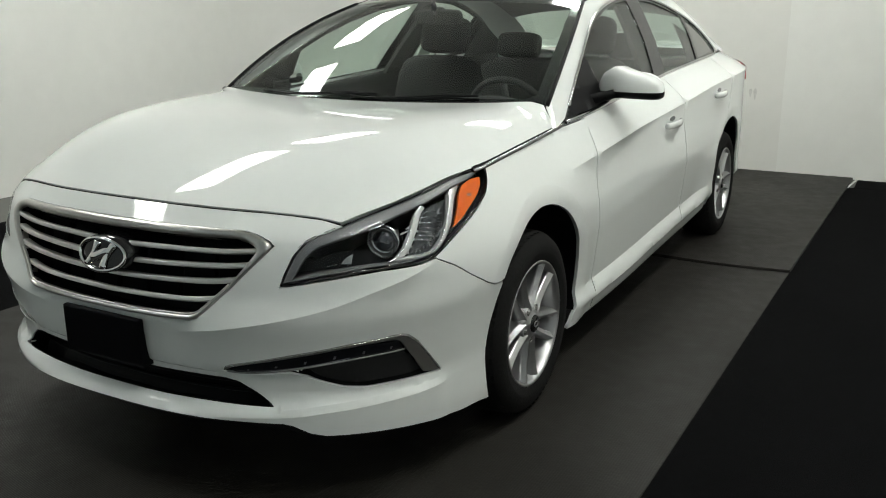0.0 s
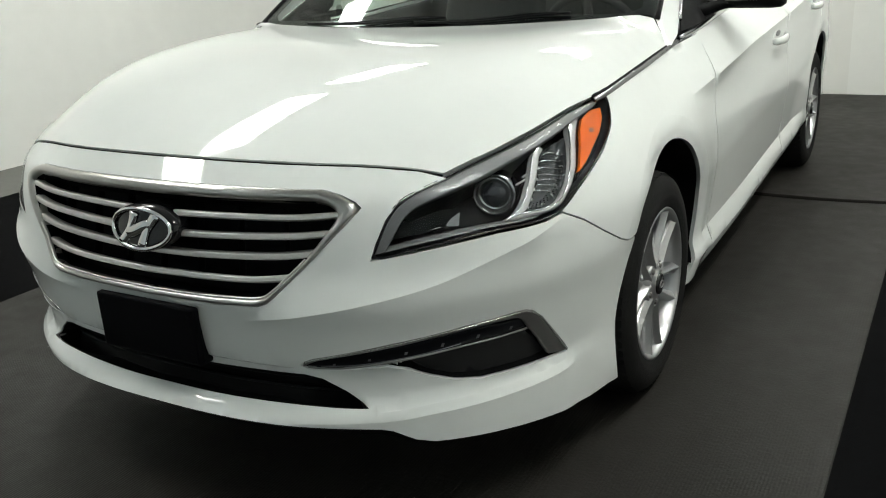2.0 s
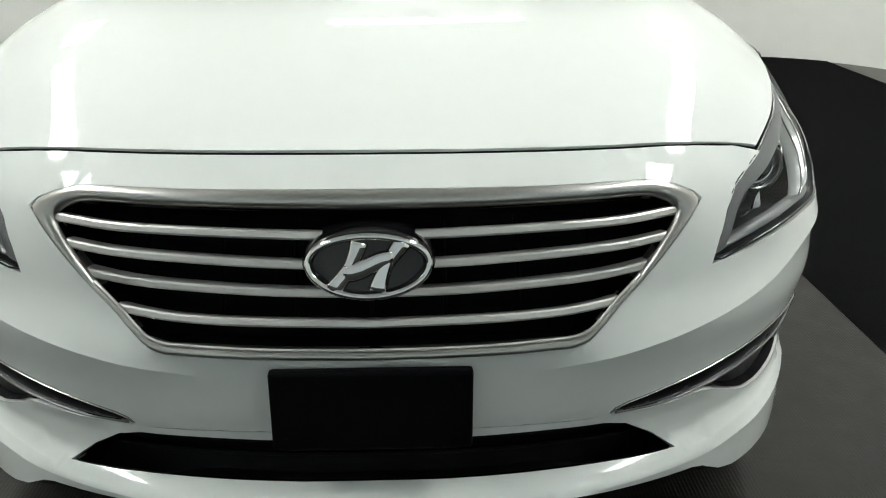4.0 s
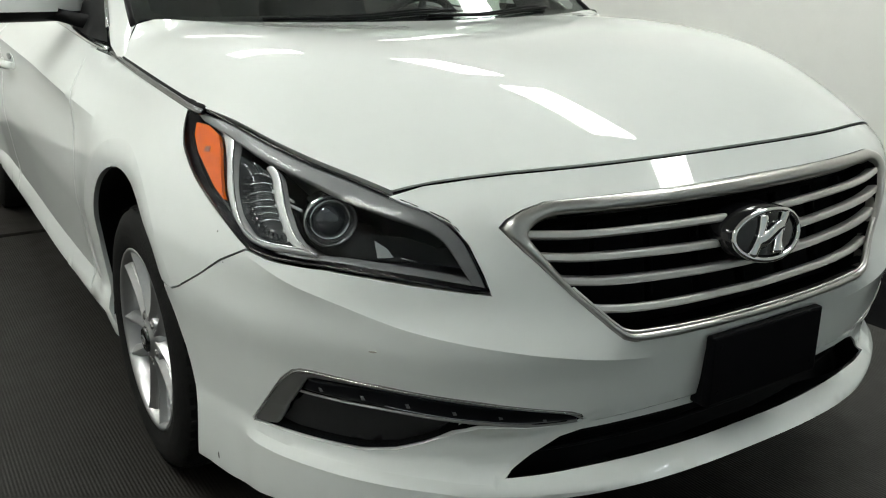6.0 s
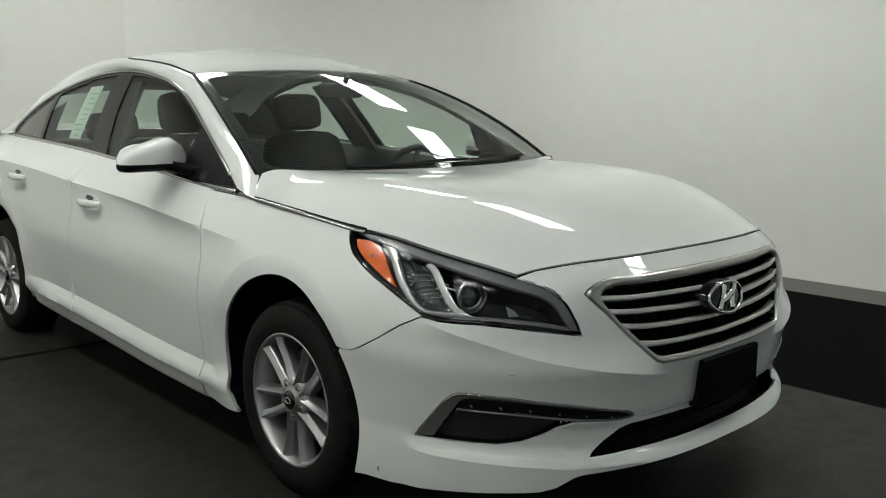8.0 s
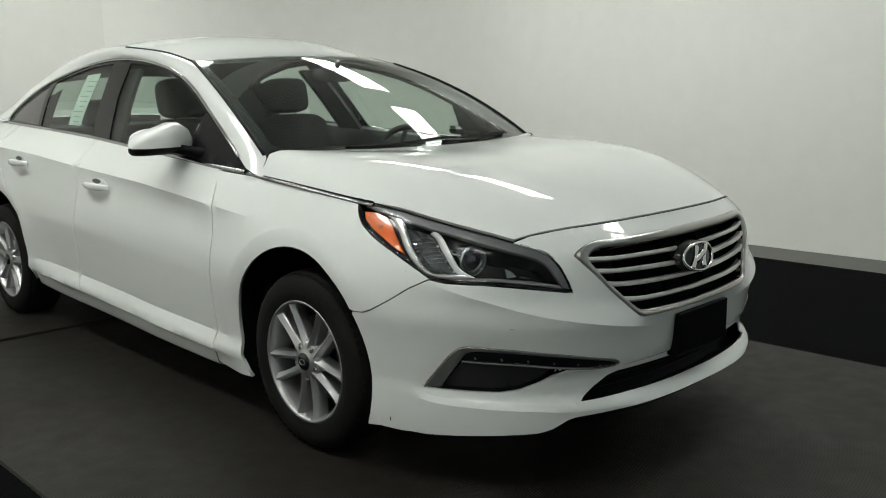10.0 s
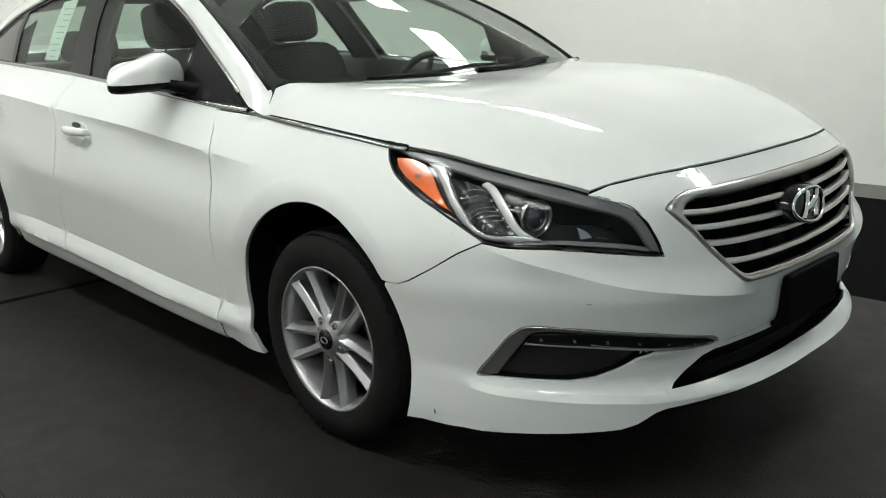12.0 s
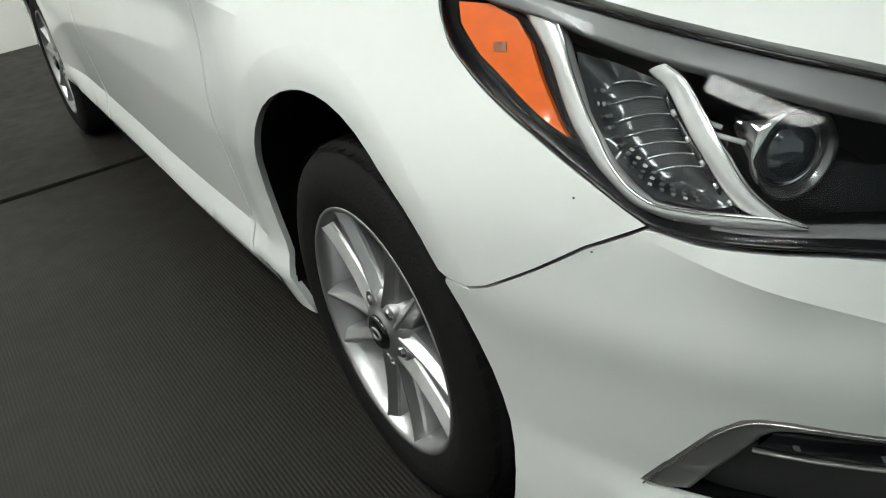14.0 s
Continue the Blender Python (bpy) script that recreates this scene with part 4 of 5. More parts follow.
def matched(loop, step=.012):
    """Both frame lines, cut alike: as many steps a span as the outer line needs."""
    out = []
    ring = both(FRAME_OUT)
    for i in range(len(ring)):
        n = max(1, int(np.linalg.norm(np.array(ring[(i + 1) % len(ring)]) - np.array(ring[i])) / step))
        a, b = np.array(loop[i]), np.array(loop[(i + 1) % len(loop)])
        out += [a + (b - a) * j / n for j in range(n)]
    return out


ring_out, ring_in = matched(both(FRAME_OUT)), matched(both(FRAME_IN))
rows = []
for k, h in ((.02, -.014), (.02, .0), (.08, .0055), (.2, .0085), (.4, .0095), (.62, .0085), (.84, .0055), (.94, .002), (1, -.004), (1, -.022)):
    rows.append([np.array(shell(*q)) + normal_of(shell, *q) * h for q in (a + (b - a) * k for a, b in zip(ring_out, ring_in))])
bm = grid_bm(rows, closed_u=True)
for _ in range(3):
    bmesh.ops.smooth_vert(bm, verts=[v for v in bm.verts if not v.is_boundary], factor=.4, use_axis_x=True, use_axis_y=True, use_axis_z=True)
bmesh.ops.recalc_face_normals(bm, faces=bm.faces[:])
part("grille_frame", bm, SATIN_DARK, grille, "broad satin-silver grille frame")
part("grille_liner", liner(both(GRILLE_IN), shell, .075, -.004), DEEP_BLACK, grille)
inner_edge = shrink(both(GRILLE_IN), .001)
inner_edge = inner_edge[6:-5]
part("frame_lip", strip(bend(inner_edge, 4), shell, .006, .003, .003), SATIN, grille)
SLATS = [curve([(0, .733), (.1, .736), (.277, .741), (.40, .744), (.46, .748), (.52, .753)]), curve([(0, .690), (.1, .692), (.278, .700), (.41, .707), (.45, .711), (.50, .717)]),
         curve([(0, .648), (.081, .649), (.279, .657), (.363, .662), (.41, .667), (.47, .676)]), curve([(0, .603), (.083, .605), (.2, .607), (.30, .611), (.35, .616), (.43, .626)])]
ENDS = (.512, .490, .458, .412)
SLAT_SEC = [(-.0075, .004), (-.006, .0080), (-.003, .0092), (.004, .0092), (.0068, .0070), (.0075, .003), (.0075, -.012), (-.0075, -.012)]
for k in range(4):
    spans = [(-ENDS[k], ENDS[k])] if k > 1 else [(-ENDS[k], -(.074, .090)[k]), ((.074, .090)[k], ENDS[k])]
    for a, b in spans:
        line = [(s, SLATS[k](abs(s))) for s in np.linspace(a, b, 34)]
        nor = [normal_of(shell, *q) for q in line]
        path = [np.array(shell(*q)) - n * .012 for q, n in zip(line, nor)]
        part("grille_slat", sweep(path, SLAT_SEC, nor), SATIN, grille, "satin-silver bar", smooth=False)
for s in (-.36, -.24, -.12, 0, .12, .24, .36):
    line = [(s, z) for z in np.linspace(.60 if abs(s) < .3 else .66, .765, 8)]
    part("grille_rib", strip(line, shell, .006, .012, -.045), DEEP_BLACK, grille)

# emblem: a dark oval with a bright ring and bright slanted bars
EC = np.array((0, -.963, .702))
TILT = radians(8)


def emblem_at(a, b, d):
    """a across, b up, d proud of the grille, on a slightly domed oval that leans back."""
    dome = .012 * (1 - (a / .1) ** 2)
    y = EC[1] - d - dome + b * math.sin(TILT) * 1.6
    return (a, y + .12 * a * a, EC[2] + b * math.cos(TILT))


rows = []
for r in (0.0, .35, .7, .93, 1.0):
    rows.append([emblem_at(r * .0995 * math.cos(t) + 1e-5 * math.cos(t), r * .0505 * math.sin(t), .012 if r < .95 else .004) for t in np.linspace(0, 2 * math.pi, 48, endpoint=False)])
rows.append([(q[0], q[1] + .05, q[2]) for q in rows[-1]])
emblem = part("emblem", grid_bm(rows[::-1], closed_u=True), GLOSS_BLACK, grille, "black oval badge with chrome ring")
ring = [emblem_at(.090 * math.cos(t), .0445 * math.sin(t), .015) for t in np.linspace(0, 2 * math.pi, 56, endpoint=False)]
part("emblem_ring", sweep(ring, [(.0055 * math.cos(a), .005 * math.sin(a)) for a in np.linspace(0, 2 * math.pi, 8, endpoint=False)], (0, -1, .2), closed=True), CHROME, emblem)
for x0, bow in ((-.033, .006), (.033, -.006)):
    line = [emblem_at(x0 + .020 * t + bow * (1 - t * t), .036 * t, .014) for t in np.linspace(-1, 1, 12)]
    part("emblem_bar", sweep(line, [(.0125 * math.cos(a), .005 * math.sin(a)) for a in np.linspace(0, 2 * math.pi, 8, endpoint=False)], (0, -1, .1), scale=[.75 + .4 * abs(t) for t in np.linspace(-1, 1, 12)]), CHROME, emblem)
line = [emblem_at(.036 * t, .010 * math.sin(1.9 * t), .015) for t in np.linspace(-1, 1, 12)]
part("emblem_bar", sweep(line, [(.0135 * math.cos(a), .004 * math.sin(a)) for a in np.linspace(0, 2 * math.pi, 8, endpoint=False)], (0, -1, .1)), CHROME, emblem)

# plate bracket
bracket = part("plate_bracket", box_bm(-.156, .156, -1.014, -.994, .402, .540, .006), DEEP_BLACK, bumper, "black blank plate bracket", smooth=False)
part("bracket_foot", box_bm(-.14, .14, -.997, -.94, .39, .53, .004), BLACK_PLASTIC, bracket, smooth=False)
for x in (-.135, .135):
    for z in (.428, .518):
        b = lathe([(.0015, 0), (.0015, .0035), (0, .005), (-.004, .005)], 12)
        bmesh.ops.transform(b, matrix=Matrix.Translation((x, -1.0135, z)) @ Matrix.Rotation(-HALF_PI, 4, "Z"), verts=b.verts[:])
        part("bracket_screw", b, DEEP_BLACK, bracket)

# ---- fog light groups ----
for sg in SIDES:
    outer = [(.391, .415), (.400, .428), (.417, .436), (.578, .4715), (.727, .4955), (.845, .505), (.872, .5035), (.890, .4965), (.917, .4725), (.958, .419), (1.000, .362)]
    inner = [(.401, .417), (.408, .420), (.420, .4255), (.578, .459), (.727, .481), (.835, .486), (.858, .483), (.870, .475), (.884, .455), (.910, .418), (.946, .364)]
    fog = part("fog_light", ribbon(mir(outer, sg), mir(inner, sg), .001, .007, .003, .012, 80), FOG_FRAME, car, "dark satin fog light frame")
    top = [(.402, .415), (.420, .4255), (.578, .4585), (.727, .4805), (.862, .4800)]
    # thin bright strip added as the highlight on the frame's outer edge
    part("edge_highlight", strip(mir(bend([(q[0] - .003, q[1] - .003) for q in outer[1:]], 5), sg), shell, .0025, .0016, .001), TRIM_SATIN, fog)
    low = [(.404, .409), (.430, .4045), (.573, .4225), (.727, .447), (.876, .4560)]
    part("daylight_lens", ribbon(mir(top, sg), mir(low, sg), .007, .009, .002, .02, 60), LAMP_DARK, fog, "dark daytime light strip")
    for dz, line in ((-.004, top), (.003, low)):
        part("lens_line", strip(mir(bend([(q[0], q[1] + dz) for q in line[1:-1]], 8), sg), shell, .0025, .0015, -.008), DIODE, fog)
    low = [(.402, .411), (.43, .4050), (.573, .4240), (.727, .4455), (.88, .4540)]
    part("lower_trim", strip(mir(bend(low, 6), sg), shell, .004, .003, -.004), FOG_FRAME, fog)
    for t in np.linspace(.46, .84, 6):
        zc = np.interp(t, [.42, .578, .727, .868], [.416, .442, .463, .468])
        dot = mir([(t + .005, zc + .002), (t - .001, zc + .0025), (t - .004, zc - .0065), (t + .002, zc - .007)], sg)
        part("light_diode", panel(dot, shell, .006, lift=-.0060, edge=.003), DIODE, fog)
    part("fog_liner", liner(shrink(mir(fog_hole, sg), .0025), shell, .07, -.005), BLACK_PLASTIC, fog)
    pocket = [(.874, .4515), (.946, .368), (.912, .362), (.77, .360), (.71, .369), (.66, .387), (.615, .408), (.60, .423), (.727, .4435)]
    part("fog_cover", panel(mir(pocket, sg), shell, .02, lift=-.022, edge=.01), COVER_BLACK, fog, "smooth black blank cover")
    part("fog_back", panel(mir(shrink(fog_hole, -.01), sg), shell, .04, lift=-.06, edge=0), BLACK_PLASTIC, fog)

# ---- headlights ----
for sg in SIDES:
    head = part("headlight", panel(mir(shrink(LIGHT, -.006), sg), shell, .035, lift=-.165, edge=0), LAMP_DARK, car, "clear headlight with chrome blades and amber reflector")
    part("headlight_liner", liner(shrink(mir(LIGHT, sg), .003), shell, .165, -.004), LAMP_DARK, head)
    up = [(1.292, .899)] + [(q[0], q[1] - .002) for q in LIGHT_TOP[1:]] + [(.662, .790), (.626, .772), (.596, .742), (.573, .697)]
    dn = [(1.279, .870), (1.244, .838), (1.187, .808), (1.10, .772), (1.033, .739), (.973, .706), (.925, .699), (.88, .6985), (.815, .697), (.745, .690), (.66, .678), (.560, .662)]
    lens = part("lens", ribbon(mir(up, sg), mir(dn, sg), -.001, .009, .002, .0, 80), CLEAR, head, "clear polished lens")
    lens.visible_shadow = False
    seal = bend(shrink(LIGHT, .0025), 3, closed=True)
    part("seal", strip(mir(seal + seal[:1], sg), shell, .005, .003, -.003), GLOSS_BLACK, head)
    # grey upper bezel that turns down at the inner end
    top = [(1.262, .897), (1.122, .888), (.983, .864), (.866, .841), (.788, .824), (.725, .807), (.661, .788), (.630, .771), (.601, .741), (.578, .697), (.566, .669)]
    low = [(1.215, .885), (1.114, .871), (.996, .847), (.880, .8225), (.810, .806), (.752, .791), (.687, .771), (.650, .757), (.624, .735), (.600, .696), (.586, .674)]
    part("bezel", ribbon(mir(top, sg), mir(low, sg), .006, .007, .0005, .016, 60), BEZEL, head, "satin grey bezel")
    top = [(.588, .680), (.66, .697), (.745, .709), (.80, .714), (.86, .7135), (.92, .709)]
    low = [(.585, .671), (.66, .686), (.745, .698), (.80, .704), (.86, .705), (.92, .7065)]
    part("lower_bezel", ribbon(mir(top, sg), mir(low, sg), .024, .014, .002), BEZEL, head)
    # amber reflector in its black surround
    sur = [(1.285, .895), (1.21, .893), (1.162, .885), (1.116, .853), (1.09, .815), (1.06, .782), (1.030, .745), (1.062, .757), (1.10, .775), (1.187, .811), (1.246, .841), (1.277, .868)]
    part("amber_surround", panel(mir(sur, sg), shell, .02, lift=-.027, edge=.02), GLOSS_BLACK, head)
    amb = [(1.268, .882), (1.209, .883), (1.162, .872), (1.134, .852), (1.112, .822), (1.091, .800), (1.068, .773), (1.105, .789), (1.153, .811), (1.210, .835), (1.255, .862)]
    part("amber_reflector", panel(mir(amb, sg), shell, .010, lift=-.018, edge=.008), AMBER, head, "orange side reflector")
    part("reflector_mark", panel(mir([(1.190, .848), (1.170, .850), (1.167, .841), (1.187, .839)], sg), shell, .012, lift=-.0172, edge=.003), AMBER_DARK, head, "small dark moulded mark")
    # chrome blades
    left = [(1.191, .887), (1.160, .880), (1.129, .861), (1.109, .843), (1.085, .812), (1.063, .784), (1.036, .752), (1.018, .736), (.994, .718), (.964, .709), (.939, .708), (.898, .710), (.838, .711)]
    right = [(1.125, .884), (1.109, .878), (1.090, .861), (1.072, .832), (1.052, .805), (1.033, .780), (1.015, .753), (.994, .733), (.971, .722), (.943, .720), (.895, .721), (.863, .720), (.838, .714)]
    part("light_blade", ribbon(mir(left, sg), mir(right, sg), .020, .014, .0035, .02, 70), REFLECTOR, head, "bright chrome blade")
    part("blade_edge", strip(mir(bend(right, 5), sg), shell, .003, .002, -.013), CHROME, head)
    left2 = [(.987, .836), (.966, .822), (.945, .794), (.926, .765), (.909, .740), (.892, .725), (.862, .716)]
    right2 = [(.967, .840), (.947, .828), (.927, .805), (.909, .776), (.889, .745), (.866, .726), (.841, .715)]
    part("light_blade", ribbon(mir(left2, sg), mir(right2, sg), .021, .014, .003, .02, 50), REFLECTOR, head, "bright chrome blade")
    part("blade_edge", strip(mir(bend(right2, 5), sg), shell, .0025, .002, -.013), CHROME, head)
    side = bend([(q[0] + .004, q[1] - .002) for q in left2[1:6]], 4)
    part("blade_side", strip(mir(side, sg), shell, .008, .004, -.032), GLOSS_BLACK, head)
    for q in side[2::3]:
        part("signal_facet", strip(mir([(q[0] + .002, q[1] + .002), (q[0] - .001, q[1] - .002)], sg), shell, .004, .002, -.027), REFLECTOR, head)
    # ribbed turn signal bowl between the blades
    bowl = [(1.075, .850), (1.02, .842), (.972, .828), (.945, .79), (.922, .755), (.900, .728), (.925, .722), (.975, .724), (1.012, .752), (1.045, .795), (1.068, .832)]
    part("signal_bowl", panel(mir(bowl, sg), shell, .014, lift=domed(-.026, -.052, .03), edge=.0), RIB_CLEAR, head)
    arc = along(bend([(1.032, .828), (1.028, .804), (1.017, .782), (1.004, .773), (.987, .757), (.968, .745), (.950, .737), (.926, .736)], 4))
    out = along(bend([(1.064, .826), (1.048, .805), (1.031, .780), (1.013, .755), (.994, .737), (.972, .728), (.945, .725), (.915, .727)], 4))
    rim = along(bend([(.984, .830), (.966, .816), (.948, .790), (.930, .763), (.918, .744)], 4))
    rnd = random.Random(11)
    for k in range(7):
        a, b = arc(.02 + .105 * k), rim(.06 + .13 * k)
        line = [a + (b - a) * t + np.array((0, .004 * math.sin(math.pi * t))) for t in np.linspace(0, 1, 9)]
        part("signal_rib", strip(mir(line, sg), shell, .0028, .0035, -.034), RIB_LINE, head)
    for r in range(3):
        for k in range(15):
            t = .05 + .92 * k / 14
            a, b = arc(t), out(t)
            q = a + (b - a) * (.10 + .30 * r)
            w, h = .0026 * (1 - .1 * r), .0017
            ang = rnd.uniform(-.08, .08) + 1.0 - .9 * t
            cs, sn = math.cos(ang), math.sin(ang)
            cell = [(q[0] + w * (x * cs - y * sn), q[1] + h * (x * sn + y * cs)) for x, y in ((1, .8), (-1, .8), (-1, -.8), (1, -.8))]
            part("signal_facet", panel(mir(cell, sg), shell, .02, lift=-.031 - rnd.uniform(0, .002), edge=.005), CHROME_DARK if rnd.random() < .2 else RIB_CLEAR, head, smooth=False)
    # projector
    c = Vector((sg * .712, -.636, .745))
    axis = Vector((sg * .22, -1, -.03)).normalized()
    turn = Matrix.Translation(c) @ axis.to_track_quat("X", "Z").to_matrix().to_4x4()
    ring = [(-.04, .047), (-.004, .047), (.000, .0455), (-.002, .041), (-.02, .037), (-.03, .034)]
    for nm, b, mt in (("projector_ring", lathe(ring, 40), PROJECTOR), ("projector_lens", lathe([(-.022, .034), (-.010, .032), (-.002, .025), (.003, .014), (.005, .0005)], 36), BULB_LENS), ("projector_rim", lathe([(-.024, .0365), (-.012, .037), (-.010, .0335), (-.02, .0325)], 40), CHROME)):
        bmesh.ops.transform(b, matrix=turn, verts=b.verts[:])
        part(nm, b, mt, head)
    # bright shroud on the ring's outer side
    mid = 0.0 if sg > 0 else math.pi
    b = arc_lathe([(-.040, .0478), (-.008, .0478), (.001, .0462), (-.006, .042), (-.018, .0395)], mid - 1.25, mid + 1.25)
    bmesh.ops.transform(b, matrix=turn, verts=b.verts[:])
    bmesh.ops.recalc_face_normals(b, faces=b.faces[:])
    part("projector_shroud", b, CHROME, head)
    for a, b in (((.950, .808), (.915, .799)), ((.932, .795), (.893, .787))):
        part("bright_bar", strip(mir([a, b], sg), shell, .005, .002, -.036), REFLECTOR, head)
    # small inner reflector beside the projector
    b = lathe([(.010, .030), (-.006, .024), (-.018, .013), (-.022, .0005)], 24)
    bmesh.ops.transform(b, matrix=Matrix.Translation((sg * .592, -.672, .708)) @ Vector((sg * .25, -1, .05)).to_track_quat("X", "Z").to_matrix().to_4x4(), verts=b.verts[:])
    part("beam_reflector", b, RIB_CLEAR, head)
    part("beam_facet", panel(mir([(.752, .746), (.744, .716), (.716, .719), (.728, .733)], sg), shell, .02, lift=-.046, edge=.004), RIB_LINE, head)
    part("beam_bar", strip(mir([(.704, .718), (.676, .711)], sg), shell, .003, .004, -.046), RIB_LINE, head)
    black = [(.60, .684), (.65, .694), (.72, .706), (.80, .714), (.875, .735), (.895, .765), (.935, .815), (.86, .805), (.74, .778), (.65, .742), (.62, .715)]
    part("light_backing", panel(mir(black, sg), shell, .03, lift=-.11, edge=0), LAMP_DARK, head)

# small chips and marks in the paint
for nm, owner, s0, z0, w, h in (("paint_chip", bumper, -1.121, .236, .0022, .008), ("paint_scuff", bumper, -.738, .563, .007, .0018), ("paint_chip", bumper, -1.027, .669, .0016, .0011), ("paint_chip", bumper, -1.046, .719, .0016, .0016)):
    loop = [(s0 + w * math.cos(a), z0 + h * math.sin(a)) for a in np.linspace(0, 2 * math.pi, 9, endpoint=False)]
    part(nm, panel(loop, shell, .01, lift=.0006, edge=.0005), DARK_GREY if nm == "paint_chip" else SCUFF, owner)


# ---- wheels: outward is local +x ----
HUB_Z, TYRE_R, RIM_R = .336, .314, .2135
wheel0 = part("wheel", lathe([(-.004, RIM_R + .003), (.001, RIM_R + .0015), (.001, RIM_R - .004), (-.006, RIM_R - .010), (-.03, RIM_R - .014), (-.06, RIM_R - .022), (-.15, RIM_R - .03), (-.18, RIM_R)], 72), ALLOY, car, "five twin-spoke silver alloy wheel")
prof = [(-.19, RIM_R - .002), (-.203, RIM_R + .03), (-.200, TYRE_R - .03), (-.185, TYRE_R - .006), (-.15, TYRE_R), (-.103, TYRE_R + .001), (-.056, TYRE_R), (-.026, TYRE_R - .004), (-.008, TYRE_R - .016), (.003, TYRE_R - .036), (.008, TYRE_R - .056), (.0075, RIM_R + .038), (.0085, RIM_R + .034), (.006, RIM_R + .026), (.004, RIM_R + .012), (.0, RIM_R + .002), (-.006, RIM_R - .004)]
part("tyre", lathe(prof, 96), TYRE, wheel0, "black rubber tyre")
# tread grooves: short blocks at the shoulder
bm = bmesh.new()
for k in range(64):
    a = 2 * math.pi * k / 64
    for x0, x1, r in ((-.022, -.009, TYRE_R - .0075), (-.062, -.030, TYRE_R - .0016)):
        q = [Vector((x, r * math.cos(a + d), r * math.sin(a + d))) for x, d in ((x0, -.038), (x1, -.030), (x1, .030), (x0, .038))]
        lift = [Vector((0, math.cos(a) * .0007, math.sin(a) * .0007)) + Vector((.0005 if x1 > -.01 else 0, 0, 0))] * 4
        lo, hi = [bm.verts.new(v) for v in q], [bm.verts.new(v + l) for v, l in zip(q, lift)]
        bm.faces.new(hi)
        for i in range(4):
            bm.faces.new((lo[i], lo[(i + 1) % 4], hi[(i + 1) % 4], hi[i]))
bmesh.ops.recalc_face_normals(bm, faces=bm.faces[:])
tagged(part("tread", bm, TYRE, wheel0, smooth=False), kind="stuff")
# spokes in pairs
for k in range(5):
    for side in (-1, 1):
        a = radians(53 + 72 * k)
        rows = []
        for i in range(13):
            t = i / 12
            r = .045 + (RIM_R - .006 - .045) * t
            off = side * (.018 + .027 * t)
            wd = .0125 + .009 * (1 - t) ** 4 + .006 * t ** 5
            x = -.013 - .020 * t * (1 - t) + .007 * t
            c, s = math.cos(a), math.sin(a)

            def at(o, h):
                return (x + h, r * c - (off + o * side) * s, r * s + (off + o * side) * c)
            rows.append([at(-wd * 1.15, -.050), at(-wd, -.013), at(-wd * .82, -.008), at(wd * .02, .003), at(wd * .16, .0042), at(wd * .34, .003), at(wd * .9, -.012), at(wd, -.018), at(wd * 1.1, -.050)])
        bm = grid_bm(rows)
        bmesh.ops.recalc_face_normals(bm, faces=bm.faces[:])
        part("spoke", bm, ALLOY, wheel0, smooth=False)
part("hub", lathe([(-.05, .072), (-.022, .070), (-.014, .060), (-.010, .046), (-.007, .036), (-.004, .033), (-.004, .030)], 40), ALLOY, wheel0)
part("hub_cap", lathe([(-.006, .0305), (.000, .030), (.003, .026), (.004, .0005)], 32), GLOSS_BLACK, wheel0, "black hub cap")
bm = lathe([(.0035, .012), (.006, .0135), (.006, .016), (.0035, .0175)], 20)
bmesh.ops.scale(bm, vec=(1, 1, .62), verts=bm.verts[:])
part("cap_ring", bm, FOG_FRAME, wheel0)
for k in range(5):
    a = radians(53 + 72 * k)
    bm = lathe([(-.004, .0095), (.004, .0095), (.008, .007), (.009, .0005)], 6)
    bmesh.ops.translate(bm, vec=(-.016, .0535 * math.cos(a), .0535 * math.sin(a)), verts=bm.verts[:])
    part("lug_nut", bm, DISC, wheel0, smooth=False)
    bm = lathe([(-.012, .0125), (-.004, .0128), (-.002, .0145), (-.004, .0165), (-.016, .0175)], 20)
    bmesh.ops.translate(bm, vec=(-.010, .0535 * math.cos(a), .0535 * math.sin(a)), verts=bm.verts[:])
    part("lug_pocket", bm, ALLOY, wheel0)
part("brake_disc", lathe([(-.085, .05), (-.085, .150), (-.098, .150), (-.098, .05)], 48), DISC, wheel0)
bm = box_bm(-.13, -.066, -.035, .035, -.06, .06, .008)
bmesh.ops.transform(bm, matrix=Matrix.Rotation(radians(-25), 4, "X") @ Matrix.Translation((0, .128, 0)), verts=bm.verts[:])
part("brake_caliper", bm, DARK_GREY, wheel0, smooth=False)
# black disc added behind the brake to stand in for the wheel's inner shade
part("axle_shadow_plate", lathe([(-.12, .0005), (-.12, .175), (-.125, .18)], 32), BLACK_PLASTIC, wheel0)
wheel0.location = (.897, 0, HUB_Z)
for m in (pose(.897, 2.805, HUB_Z, 14), pose(-.897, 0, HUB_Z, 0, 0, 180), pose(-.897, 2.805, HUB_Z, 33, 0, 180)):
    copy_thing(wheel0, m)

# ---- door mirrors ----
def super_ring(c, ry, rz, p=3.4, n=28, lo=0.0, hi=2 * math.pi):
    out = []
    for a in np.linspace(lo, hi, n, endpoint=hi - lo < 6.2):
        ca, sa = math.cos(a), math.sin(a)
        out.append((c[0], c[1] + ry * math.copysign(abs(ca) ** (2 / p), ca), c[2] + rz * math.copysign(abs(sa) ** (2 / p), sa)))
    return out


